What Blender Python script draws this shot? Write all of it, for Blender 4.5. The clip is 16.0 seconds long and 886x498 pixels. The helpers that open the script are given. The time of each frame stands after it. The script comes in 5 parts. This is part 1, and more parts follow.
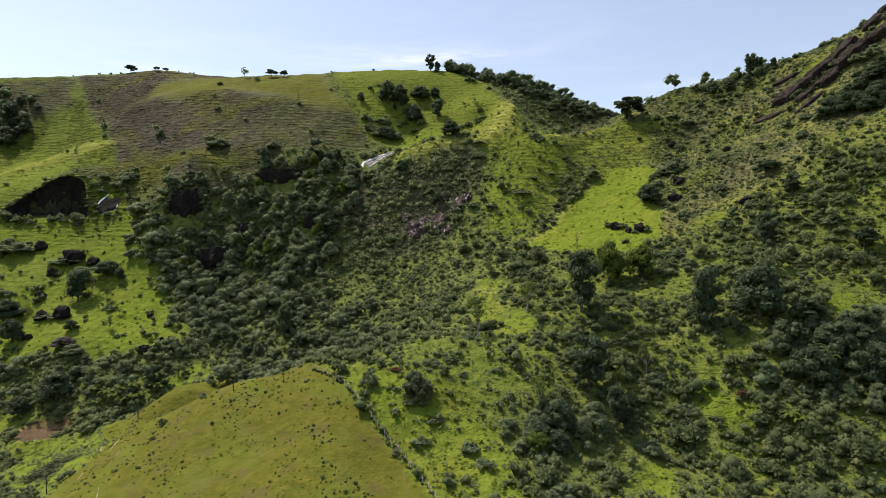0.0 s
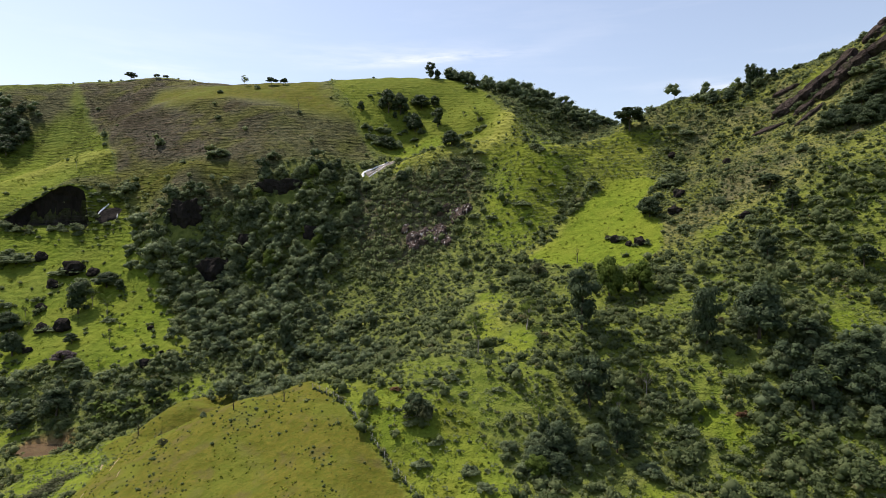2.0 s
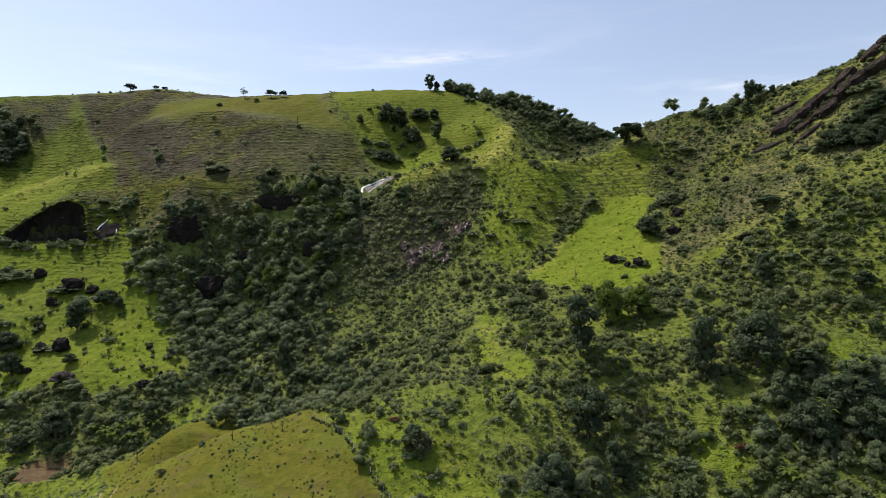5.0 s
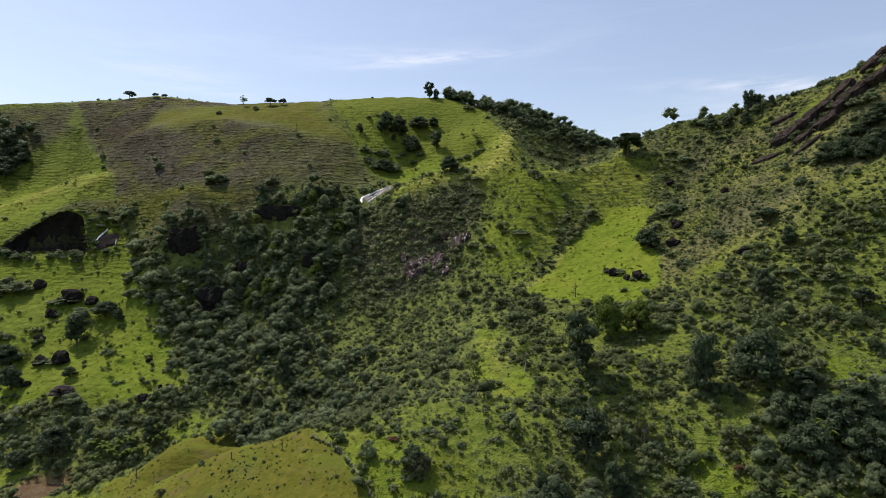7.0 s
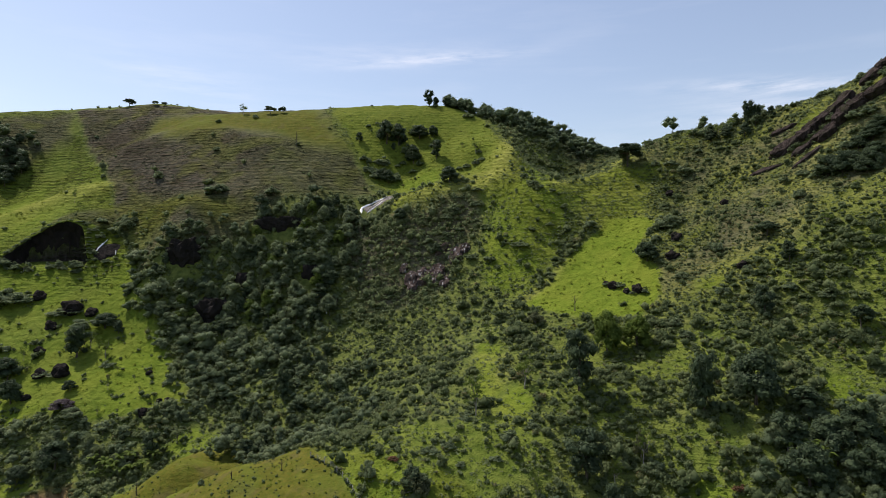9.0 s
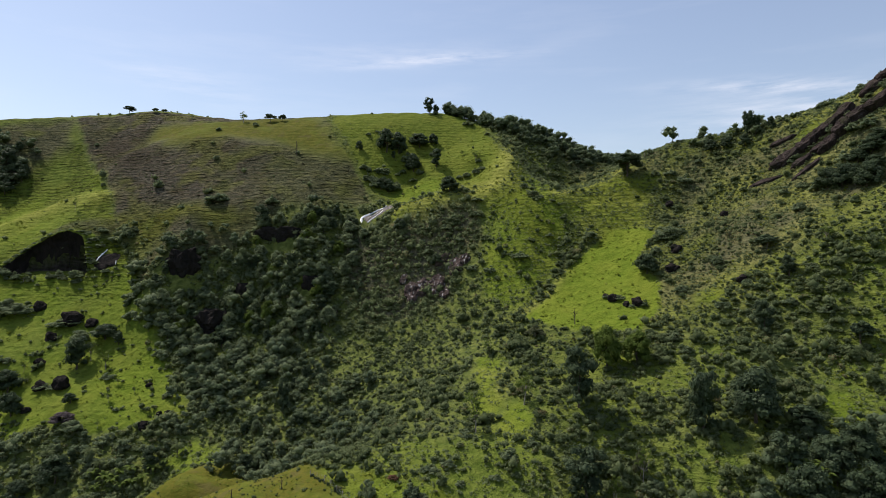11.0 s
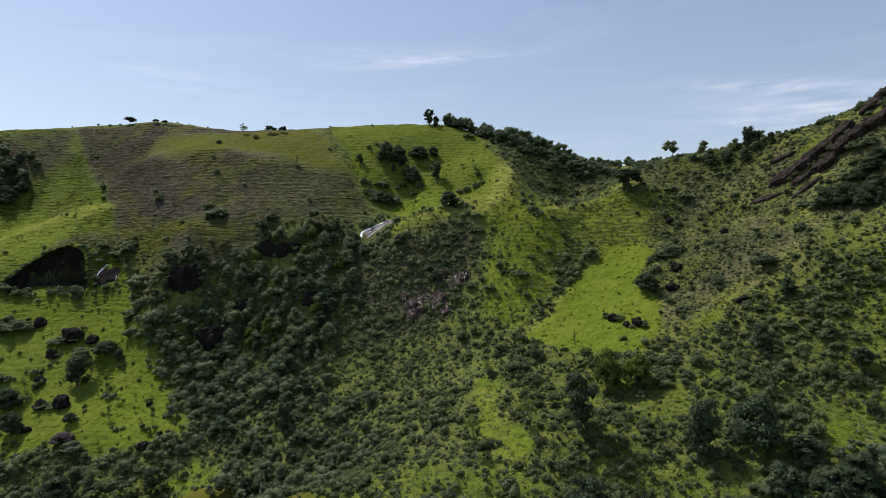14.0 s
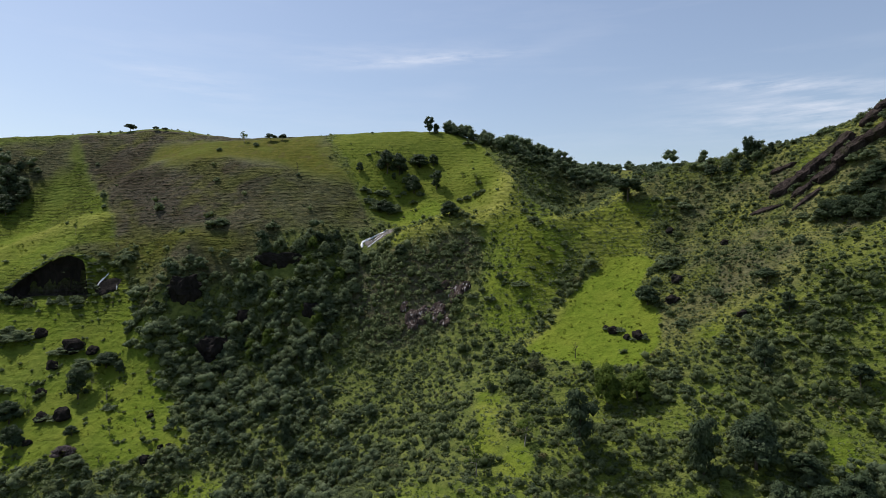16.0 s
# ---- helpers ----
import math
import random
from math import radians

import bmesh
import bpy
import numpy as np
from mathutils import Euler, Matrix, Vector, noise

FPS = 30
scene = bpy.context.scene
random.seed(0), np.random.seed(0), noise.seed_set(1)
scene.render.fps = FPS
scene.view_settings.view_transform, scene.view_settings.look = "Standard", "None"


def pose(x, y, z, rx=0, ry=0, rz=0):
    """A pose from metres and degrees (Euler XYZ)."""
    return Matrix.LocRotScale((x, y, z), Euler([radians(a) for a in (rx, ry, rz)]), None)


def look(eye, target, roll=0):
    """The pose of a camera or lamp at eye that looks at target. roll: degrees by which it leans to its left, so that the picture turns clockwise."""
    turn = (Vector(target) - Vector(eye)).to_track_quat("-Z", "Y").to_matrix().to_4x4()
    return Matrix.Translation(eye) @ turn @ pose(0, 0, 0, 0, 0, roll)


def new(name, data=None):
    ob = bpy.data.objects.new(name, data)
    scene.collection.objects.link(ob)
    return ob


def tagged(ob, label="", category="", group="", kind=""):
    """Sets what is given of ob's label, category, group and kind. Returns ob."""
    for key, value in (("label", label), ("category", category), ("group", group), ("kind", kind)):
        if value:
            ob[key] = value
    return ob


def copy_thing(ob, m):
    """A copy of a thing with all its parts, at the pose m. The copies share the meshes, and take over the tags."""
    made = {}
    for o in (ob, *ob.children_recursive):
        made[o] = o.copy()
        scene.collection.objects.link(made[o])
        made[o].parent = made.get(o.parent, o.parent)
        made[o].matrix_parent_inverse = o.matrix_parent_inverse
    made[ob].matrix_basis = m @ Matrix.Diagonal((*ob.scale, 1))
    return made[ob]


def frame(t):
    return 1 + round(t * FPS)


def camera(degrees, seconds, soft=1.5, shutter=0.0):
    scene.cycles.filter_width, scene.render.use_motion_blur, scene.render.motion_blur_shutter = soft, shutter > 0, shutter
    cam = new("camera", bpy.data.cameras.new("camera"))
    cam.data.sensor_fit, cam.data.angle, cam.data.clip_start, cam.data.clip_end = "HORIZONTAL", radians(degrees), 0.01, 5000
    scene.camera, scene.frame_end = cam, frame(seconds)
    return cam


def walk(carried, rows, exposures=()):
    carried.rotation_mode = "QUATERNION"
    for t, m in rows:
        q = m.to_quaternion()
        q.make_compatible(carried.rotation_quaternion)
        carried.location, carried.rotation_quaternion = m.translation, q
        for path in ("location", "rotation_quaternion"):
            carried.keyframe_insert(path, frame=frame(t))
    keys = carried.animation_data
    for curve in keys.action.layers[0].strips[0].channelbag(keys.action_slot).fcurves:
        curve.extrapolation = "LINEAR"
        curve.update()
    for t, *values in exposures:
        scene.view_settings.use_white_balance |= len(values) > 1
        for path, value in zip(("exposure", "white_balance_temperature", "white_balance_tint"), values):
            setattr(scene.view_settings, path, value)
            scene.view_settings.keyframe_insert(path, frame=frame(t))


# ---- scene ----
cam = camera(72.0, 16.0, soft=0.45)
METRES, EYE, TILT, LEAN, TURN = 40.0, 60.0, 0.0, 0.0, 0.0
ROWS = [
    (0.0, 0.0, 0.0, 0.0, 0.0, 0.0, -0.0),
    (0.5, -0.0006, -0.0004, 0.0278, -0.0, -0.0, -0.01),
    (1.0, -0.0012, -0.0004, 0.0611, -0.01, -0.0, -0.02),
    (1.5, -0.0021, -0.0007, 0.0895, -0.01, 0.02, -0.03),
    (2.0, -0.0024, -0.0008, 0.1236, -0.01, 0.02, -0.02),
    (2.5, -0.0017, -0.0014, 0.1522, -0.02, 0.05, -0.02),
    (3.0, -0.0002, -0.002, 0.186, -0.02, 0.06, -0.03),
    (3.5, 0.0005, -0.0027, 0.2152, -0.02, 0.07, -0.02),
    (4.0, 0.0021, -0.0032, 0.2491, -0.03, 0.08, -0.02),
    (6.5, 0.0083, -0.0048, 0.4042, -0.05, 0.05, 0.04),
    (7.0, 0.0096, -0.0054, 0.4382, -0.05, 0.05, 0.05),
    (7.5, 0.0103, -0.0057, 0.4668, -0.05, 0.05, 0.06),
    (8.0, 0.0112, -0.0064, 0.5009, -0.06, 0.06, 0.07),
    (8.5, 0.0121, -0.0071, 0.5298, -0.06, 0.07, 0.07),
    (9.0, 0.0132, -0.0078, 0.5642, -0.05, 0.07, 0.09),
    (11.5, 0.0155, -0.0124, 0.7144, -0.04, 0.11, 0.08),
    (12.0, 0.016, -0.0129, 0.7478, -0.04, 0.1, 0.09),
    (12.5, 0.0158, -0.0136, 0.7769, -0.04, 0.1, 0.09),
    (13.0, 0.0154, -0.0142, 0.8105, -0.03, 0.1, 0.09),
    (13.5, 0.0151, -0.0146, 0.8387, -0.03, 0.09, 0.09),
    (14.0, 0.0151, -0.0153, 0.8728, -0.03, 0.09, 0.09),
    (14.5, 0.014, -0.016, 0.9013, -0.02, 0.07, 0.1),
    (15.0, 0.014, -0.017, 0.9359, -0.02, 0.07, 0.11),
    (15.5, 0.0137, -0.0177, 0.9646, -0.01, 0.07, 0.11),
    (16.0, 0.0137, -0.0183, 0.9994, -0.01, 0.06, 0.12),
]
walk(cam, [(t, pose(0, 0, EYE, TILT, LEAN, TURN) @ pose(METRES * x, METRES * y, METRES * z, 90 + pitch, roll, yaw)) for t, x, y, z, yaw, pitch, roll in ROWS], [(0.0, 0.36, 6720, 15), (8.0, 0.06, 6420, 15), (12.5, -0.10, 6300, 14), (16.0, -0.22, 6200, 13)])


# ---- light ----
SUN = Vector((-0.44, 0.29, 0.85)).normalized()
world = bpy.data.worlds.new("sky")
scene.world = world
world.use_nodes = True
wn, wl = world.node_tree.nodes, world.node_tree.links
wn.clear()
sky = wn.new("ShaderNodeTexSky")
sky.sky_type, sky.sun_disc = "NISHITA", False
sky.sun_elevation, sky.sun_rotation = math.asin(SUN.z), math.atan2(SUN.x, SUN.y)
sky.altitude, sky.air_density, sky.dust_density, sky.ozone_density = 300, 1.15, 1.3, 0.4
coord, stretch, wisp, thin = wn.new("ShaderNodeTexCoord"), wn.new("ShaderNodeMapping"), wn.new("ShaderNodeTexNoise"), wn.new("ShaderNodeMapRange")
stretch.inputs["Scale"].default_value = (2.2, 2.2, 16)
stretch.inputs["Rotation"].default_value = (0, radians(-4), 0)
stretch.inputs["Location"].default_value = (0.35, 0.1, 0.4)
wisp.inputs["Scale"].default_value, wisp.inputs["Detail"].default_value, wisp.inputs["Roughness"].default_value = 1.6, 6, 0.55
thin.inputs["From Min"].default_value, thin.inputs["From Max"].default_value, thin.inputs["To Max"].default_value = 0.53, 0.95, 0.24
thin.inputs["To Min"].default_value = 0.10
cloud, back, wout = wn.new("ShaderNodeMixRGB"), wn.new("ShaderNodeBackground"), wn.new("ShaderNodeOutputWorld")
cloud.inputs["Color2"].default_value = (8.0, 8.0, 8.2, 1)
wl.new(coord.outputs["Generated"], stretch.inputs["Vector"])
wl.new(stretch.outputs["Vector"], wisp.inputs["Vector"])
wl.new(wisp.outputs["Fac"], thin.inputs["Value"])


def reckon(kind, a, b=0.0):
    """A math node of the sky."""
    n = wn.new("ShaderNodeMath")
    n.operation = kind
    for socket, v in zip(n.inputs, (a, b)):
        if isinstance(v, float):
            socket.default_value = v
        else:
            wl.new(v, socket)
    return n.outputs["Value"]


# thin cloud streaks: across and up (as shares of the distance north), half length, half width, climb, thickness
axes = wn.new("ShaderNodeSeparateXYZ")
wl.new(coord.outputs["Generated"], axes.inputs["Vector"])
across, aloft = reckon("DIVIDE", axes.outputs["X"], axes.outputs["Y"]), reckon("DIVIDE", axes.outputs["Z"], axes.outputs["Y"])
fray = wn.new("ShaderNodeTexNoise")
fray.inputs["Scale"].default_value, fray.inputs["Detail"].default_value, fray.inputs["Roughness"].default_value = 5.0, 6, 0.6
wl.new(stretch.outputs["Vector"], fray.inputs["Vector"])
veil = thin.outputs["Result"]
for u, v, far, wide, climb, thick in ((-0.02, 0.313, 0.12, 0.007, 0.07, 0.40), (-0.06, 0.318, 0.20, 0.022, 0.02, 0.16), (-0.42, 0.275, 0.14, 0.030, -0.25, 0.18), (0.55, 0.270, 0.16, 0.012, 0.03, 0.42), (0.62, 0.225, 0.20, 0.034, 0.05, 0.50)):
    du = reckon("SUBTRACT", across, u)
    dv = reckon("SUBTRACT", reckon("SUBTRACT", aloft, v), reckon("MULTIPLY", du, climb))
    reach = reckon("ADD", reckon("POWER", reckon("ABSOLUTE", reckon("DIVIDE", du, far)), 2.0), reckon("POWER", reckon("ABSOLUTE", reckon("DIVIDE", dv, wide)), 2.0))
    streak = reckon("MULTIPLY", reckon("EXPONENT", reckon("MULTIPLY", reach, -1.0)), reckon("MULTIPLY", reckon("MAXIMUM", reckon("MULTIPLY", reckon("SUBTRACT", fray.outputs["Fac"], 0.38), 3.2), 0.0), thick))
    veil = reckon("ADD", veil, streak)
wl.new(veil, cloud.inputs["Fac"])
wl.new(sky.outputs["Color"], cloud.inputs["Color1"])
wl.new(cloud.outputs["Color"], back.inputs["Color"])
wl.new(back.outputs["Background"], wout.inputs["Surface"])
back.inputs["Strength"].default_value = 0.135
sun = new("sun", bpy.data.lights.new("sun", "SUN"))
sun.data.energy, sun.data.angle, sun.data.color = 5.0, radians(0.55), (1.0, 0.93, 0.82)
sun.matrix_basis = look(SUN * 500, (0, 0, 0))


# ---- materials ----
class Shader:
    """A small helper that strings nodes together."""

    def __init__(self, name):
        self.mat = bpy.data.materials.new(name)
        self.mat.use_nodes = True
        self.nodes, self.links = self.mat.node_tree.nodes, self.mat.node_tree.links
        self.bsdf = self.nodes["Principled BSDF"]
        self.out = self.nodes["Material Output"]

    def put(self, socket, value):
        if isinstance(value, bpy.types.NodeSocket):
            self.links.new(value, socket)
        elif isinstance(value, (tuple, list)) and len(value) == 3 and len(socket.default_value) == 4:
            socket.default_value = (*value, 1)
        else:
            socket.default_value = value

    def attr(self, name):
        n = self.nodes.new("ShaderNodeAttribute")
        n.attribute_name = name
        return n.outputs["Fac"]

    def noise(self, scale, detail=4, stretch=(1, 1, 1), rough=0.55):
        g, m, n = self.nodes.new("ShaderNodeNewGeometry"), self.nodes.new("ShaderNodeMapping"), self.nodes.new("ShaderNodeTexNoise")
        m.inputs["Scale"].default_value = stretch
        n.inputs["Scale"].default_value, n.inputs["Detail"].default_value, n.inputs["Roughness"].default_value = scale, detail, rough
        self.links.new(g.outputs["Position"], m.inputs["Vector"])
        self.links.new(m.outputs["Vector"], n.inputs["Vector"])
        return n.outputs["Fac"]

    def span(self, value, a, b, lo=0.0, hi=1.0):
        n = self.nodes.new("ShaderNodeMapRange")
        n.interpolation_type = "SMOOTHSTEP"
        for key, v in (("Value", value), ("From Min", a), ("From Max", b), ("To Min", lo), ("To Max", hi)):
            self.put(n.inputs[key], v)
        return n.outputs["Result"]

    def mix(self, fac, a, b):
        n = self.nodes.new("ShaderNodeMixRGB")
        for key, v in (("Fac", fac), ("Color1", a), ("Color2", b)):
            self.put(n.inputs[key], v)
        return n.outputs["Color"]

    def sums(self, kind, a, b):
        n = self.nodes.new("ShaderNodeMath")
        n.operation = kind
        self.put(n.inputs[0], a)
        self.put(n.inputs[1], b)
        return n.outputs["Value"]

    def bump(self, value, distance, strength=1.0, normal=None):
        n = self.nodes.new("ShaderNodeBump")
        n.inputs["Distance"].default_value = distance
        self.put(n.inputs["Strength"], strength)
        self.links.new(value, n.inputs["Height"])
        if normal is not None:
            self.links.new(normal, n.inputs["Normal"])
        return n.outputs["Normal"]

    def done(self, color, rough=0.9, normal=None, spec=0.2):
        self.put(self.bsdf.inputs["Base Color"], color)
        self.put(self.bsdf.inputs["Roughness"], rough)
        self.bsdf.inputs["Specular IOR Level"].default_value = spec
        if normal is not None:
            self.links.new(normal, self.bsdf.inputs["Normal"])
        return self.mat


def ground_material():
    s = Shader("hill_ground")
    fine, mid, broad = s.noise(2.2, 5), s.noise(0.35, 4), s.noise(0.05, 3)
    path = s.noise(0.55, 4, (0.35, 0.35, 1.7), 0.6)
    scrub = s.mix(s.span(mid, 0.35, 0.65), (0.074, 0.096, 0.024), (0.130, 0.150, 0.038))
    lush = s.mix(s.span(mid, 0.3, 0.7), (0.094, 0.138, 0.013), (0.136, 0.178, 0.020))
    lush = s.mix(s.span(broad, 0.42, 0.7, 0, 0.7), lush, (0.158, 0.184, 0.024))
    lush = s.mix(s.span(fine, 0.55, 0.75, 0, 0.55), lush, (0.072, 0.096, 0.014))
    olive = s.mix(s.span(mid, 0.3, 0.7), (0.082, 0.082, 0.011), (0.122, 0.112, 0.018))
    olive = s.mix(s.span(s.noise(0.9, 4), 0.46, 0.62, 0, 0.75), olive, (0.070, 0.084, 0.010))
    olive = s.mix(s.span(fine, 0.5, 0.72, 0, 0.7), olive, (0.085, 0.095, 0.018))
    olive = s.mix(s.span(s.noise(0.16, 5), 0.52, 0.66, 0, 0.75), olive, (0.098, 0.082, 0.028))
    olive = s.mix(s.span(s.noise(0.07, 4), 0.5, 0.64, 0, 0.5), olive, (0.10, 0.125, 0.018))
    olive = s.mix(s.span(s.noise(4.2, 3), 0.56, 0.68, 0, 0.55), olive, (0.065, 0.078, 0.016))
    dry = s.mix(s.span(mid, 0.35, 0.65), (0.074, 0.066, 0.054), (0.108, 0.096, 0.072))
    dry = s.mix(s.span(path, 0.5, 0.62, 0, 0.6), dry, (0.098, 0.072, 0.050))
    dry = s.mix(s.span(s.noise(0.09, 4), 0.52, 0.66, 0, 0.6), dry, (0.082, 0.064, 0.038))
    dry = s.mix(s.span(broad, 0.5, 0.66, 0, 0.75), dry, (0.128, 0.132, 0.036))
    # rock at the cliff, with the shade under the lip put into its colour
    rock = s.mix(s.span(s.noise(0.6, 5, (1, 1, 0.35)), 0.4, 0.65), (0.026, 0.022, 0.019), (0.055, 0.047, 0.042))
    soil = s.mix(s.span(mid, 0.3, 0.7), (0.15, 0.085, 0.042), (0.23, 0.15, 0.08))
    color = s.mix(s.attr("lush"), scrub, lush)
    color = s.mix(s.attr("olive"), color, olive)
    dry = s.mix(s.attr("rust"), dry, s.mix(0.8, dry, (0.060, 0.047, 0.035)))
    color = s.mix(s.attr("dry"), color, dry)
    color = s.mix(s.attr("pale"), color, s.mix(s.span(mid, 0.35, 0.65), (0.205, 0.215, 0.042), (0.270, 0.272, 0.066)))
    color = s.mix(s.attr("rock"), color, rock)
    color = s.mix(s.attr("soil"), color, soil)
    tread = s.attr("tread")
    # cattle terraces: contour lines that wander and break off
    xyz = s.nodes.new("ShaderNodeSeparateXYZ")
    s.links.new(s.nodes.new("ShaderNodeNewGeometry").outputs["Position"], xyz.inputs["Vector"])
    climb = s.sums("ADD", s.sums("MULTIPLY", xyz.outputs["Z"], 2.9), s.sums("ADD", s.sums("MULTIPLY", s.noise(0.08, 3), 13.0), s.sums("MULTIPLY", s.noise(0.42, 3), 4.5)))
    terrace = s.sums("SINE", climb, 0.0)
    broken = s.sums("MULTIPLY", s.span(s.noise(0.12, 3), 0.36, 0.56, 0.35, 1.0), s.span(s.noise(0.5, 3, (0.5, 0.5, 1.6)), 0.4, 0.56, 0.25, 1.0))
    grip = s.sums("MULTIPLY", tread, broken)
    color = s.mix(s.sums("MULTIPLY", s.sums("MULTIPLY", grip, s.attr("dry")), s.span(terrace, 0.0, 1.0, 0, 0.35)), color, s.mix(0.6, color, (0.17, 0.14, 0.07)))
    # risers darkened in colour: their bracken, and the shade they lie in
    riser = s.sums("MULTIPLY", grip, s.span(terrace, 0.2, -0.8, 0, 0.75))
    color = s.mix(riser, color, s.mix(0.8, color, (0.034, 0.042, 0.016)))
    relief = s.bump(terrace, 1.5, grip)
    relief = s.bump(s.span(path, 0.36, 0.62), 1.2, tread, relief)
    relief = s.bump(mid, 1.6, s.span(s.attr("olive"), 0.0, 0.8, 0.8, 0.3), relief)
    relief = s.bump(fine, 0.5, s.span(s.attr("olive"), 0.0, 0.9, 0.7, 0.3), relief)
    return s.done(color, 0.95, relief, 0.03)


def leaf_material(name, dark, fair, odd, shine=0.6, glow=0.42):
    """Foliage: tone runs from dark to fair from plant to plant, single leaves vary, odd is the colour of a few plants."""
    s = Shader(name)
    g = s.nodes.new("ShaderNodeNewGeometry")
    tone = s.attr("tone")
    c = s.mix(s.span(tone, 0.0, 0.9), dark, fair)
    c = s.mix(s.span(tone, 0.9, 0.97), c, odd)
    c = s.mix(s.span(g.outputs["Random Per Island"], 0.2, 1.0, 0, 0.42), c, tuple(v * 1.35 for v in fair))
    s.done(c, shine, None, 0.05)
    t, m = s.nodes.new("ShaderNodeBsdfTranslucent"), s.nodes.new("ShaderNodeMixShader")
    s.links.new(s.mix(0.5, c, tuple(v * 1.6 for v in fair)), t.inputs["Color"])
    m.inputs["Fac"].default_value = glow
    s.links.new(s.bsdf.outputs["BSDF"], m.inputs[1])
    s.links.new(t.outputs["BSDF"], m.inputs[2])
    s.links.new(m.outputs["Shader"], s.out.inputs["Surface"])
    return s.mat


def plain(name, a, b, scale, rough=0.9, relief=0.03, stretch=(1, 1, 1), spec=0.2):
    s = Shader(name)
    n = s.noise(scale, 5, stretch)
    return s.done(s.mix(s.span(n, 0.35, 0.65), a, b), rough, s.bump(n, relief), spec)


def rock_material(name, streaked=0.0, dark=1.0):
    s = Shader(name)
    streak, grain = s.noise(0.5, 5, (1, 1, 0.3)), s.noise(1.8, 6)
    c = s.mix(s.span(streak, 0.35, 0.62), (0.036, 0.026, 0.023), (0.098, 0.072, 0.064))
    c = s.mix(s.span(grain, 0.56, 0.7, 0, 0.5), c, (0.125, 0.112, 0.102))
    c = s.mix(s.span(s.noise(0.25, 3), 0.55, 0.66, 0, 0.7), c, (0.055, 0.06, 0.025))
    if streaked:
        c = s.mix(s.span(s.noise(0.9, 3, (1, 1, 0.12)), 0.57, 0.64, 0, streaked), c, (0.40, 0.38, 0.37))
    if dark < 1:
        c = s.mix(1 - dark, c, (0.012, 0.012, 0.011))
    return s.done(c, 0.95, s.bump(grain, 0.5, 1.0, s.bump(streak, 1.2)), 0.05)


GROUND = ground_material()
LEAF_SCRUB = leaf_material("scrub_leaves", (0.062, 0.086, 0.038), (0.154, 0.186, 0.084), (0.16, 0.12, 0.06), 0.6, 0.5)
LEAF_WOOD = leaf_material("woodland_leaves", (0.068, 0.098, 0.056), (0.186, 0.224, 0.118), (0.17, 0.17, 0.06), 0.6, 0.5)
LEAF_DARK = leaf_material("dark_glossy_leaves", (0.030, 0.046, 0.026), (0.072, 0.098, 0.050), (0.09, 0.11, 0.04), 0.5, 0.3)
LEAF_FRESH = leaf_material("fresh_green_leaves", (0.048, 0.080, 0.016), (0.115, 0.155, 0.032), (0.12, 0.15, 0.04))
LEAF_GREY = leaf_material("grey_green_leaves", (0.045, 0.056, 0.026), (0.105, 0.115, 0.06), (0.12, 0.10, 0.06))
LEAF_RUST = leaf_material("rusty_leaves", (0.09, 0.055, 0.03), (0.15, 0.085, 0.05), (0.25, 0.09, 0.05))
LEAF_PURPLE = leaf_material("purple_blossom", (0.066, 0.058, 0.056), (0.13, 0.105, 0.11), (0.06, 0.08, 0.03))
TUFT = leaf_material("grass_tufts", (0.095, 0.128, 0.014), (0.160, 0.188, 0.026), (0.16, 0.13, 0.06), 0.9, 0.35)
BARK = plain("bark", (0.05, 0.04, 0.03), (0.11, 0.09, 0.068), 3, 0.95, 0.05, (1, 1, 0.25))
PALE_BARK = plain("bleached_bark", (0.20, 0.18, 0.15), (0.34, 0.31, 0.27), 3, 0.9, 0.04, (1, 1, 0.25))
ROCK = rock_material("dark_gneiss", 0.0, 0.5)
# boulders stand against the sun: their shade is put into the whole colour
BOULDER_ROCK = rock_material("shade_dark_boulder", 0.0, 0.16)
STREAKED_ROCK = rock_material("wet_streaked_gneiss", 0.85, 0.9)
# the same rock, blackened with the shade the cliff and walls stand in
SHADED_ROCK = rock_material("shade_black_gneiss", 0.0, 0.14)
WHITE_WATER = plain("white_water", (0.55, 0.56, 0.58), (0.86, 0.87, 0.88), 1.6, 0.35, 0.15, (1, 1, 0.4), 0.5)
WET_ROCK = plain("wet_pale_rock", (0.055, 0.048, 0.042), (0.17, 0.15, 0.135), 0.9, 0.65, 0.2, (1, 1, 0.3), 0.15)
MUDDY_WATER = plain("muddy_water", (0.096, 0.066, 0.040), (0.120, 0.084, 0.050), 0.3, 0.15, 0.004, (1, 1, 1), 0.5)
EARTH = plain("bare_orange_earth", (0.22, 0.165, 0.10), (0.33, 0.26, 0.17), 1.2, 0.95, 0.1)
POST_WOOD = plain("weathered_post", (0.28, 0.25, 0.21), (0.5, 0.47, 0.42), 6, 0.9, 0.01, (1, 1, 0.2))
WIRE = plain("fence_wire", (0.25, 0.25, 0.25), (0.35, 0.34, 0.33), 9, 0.5, 0.001)


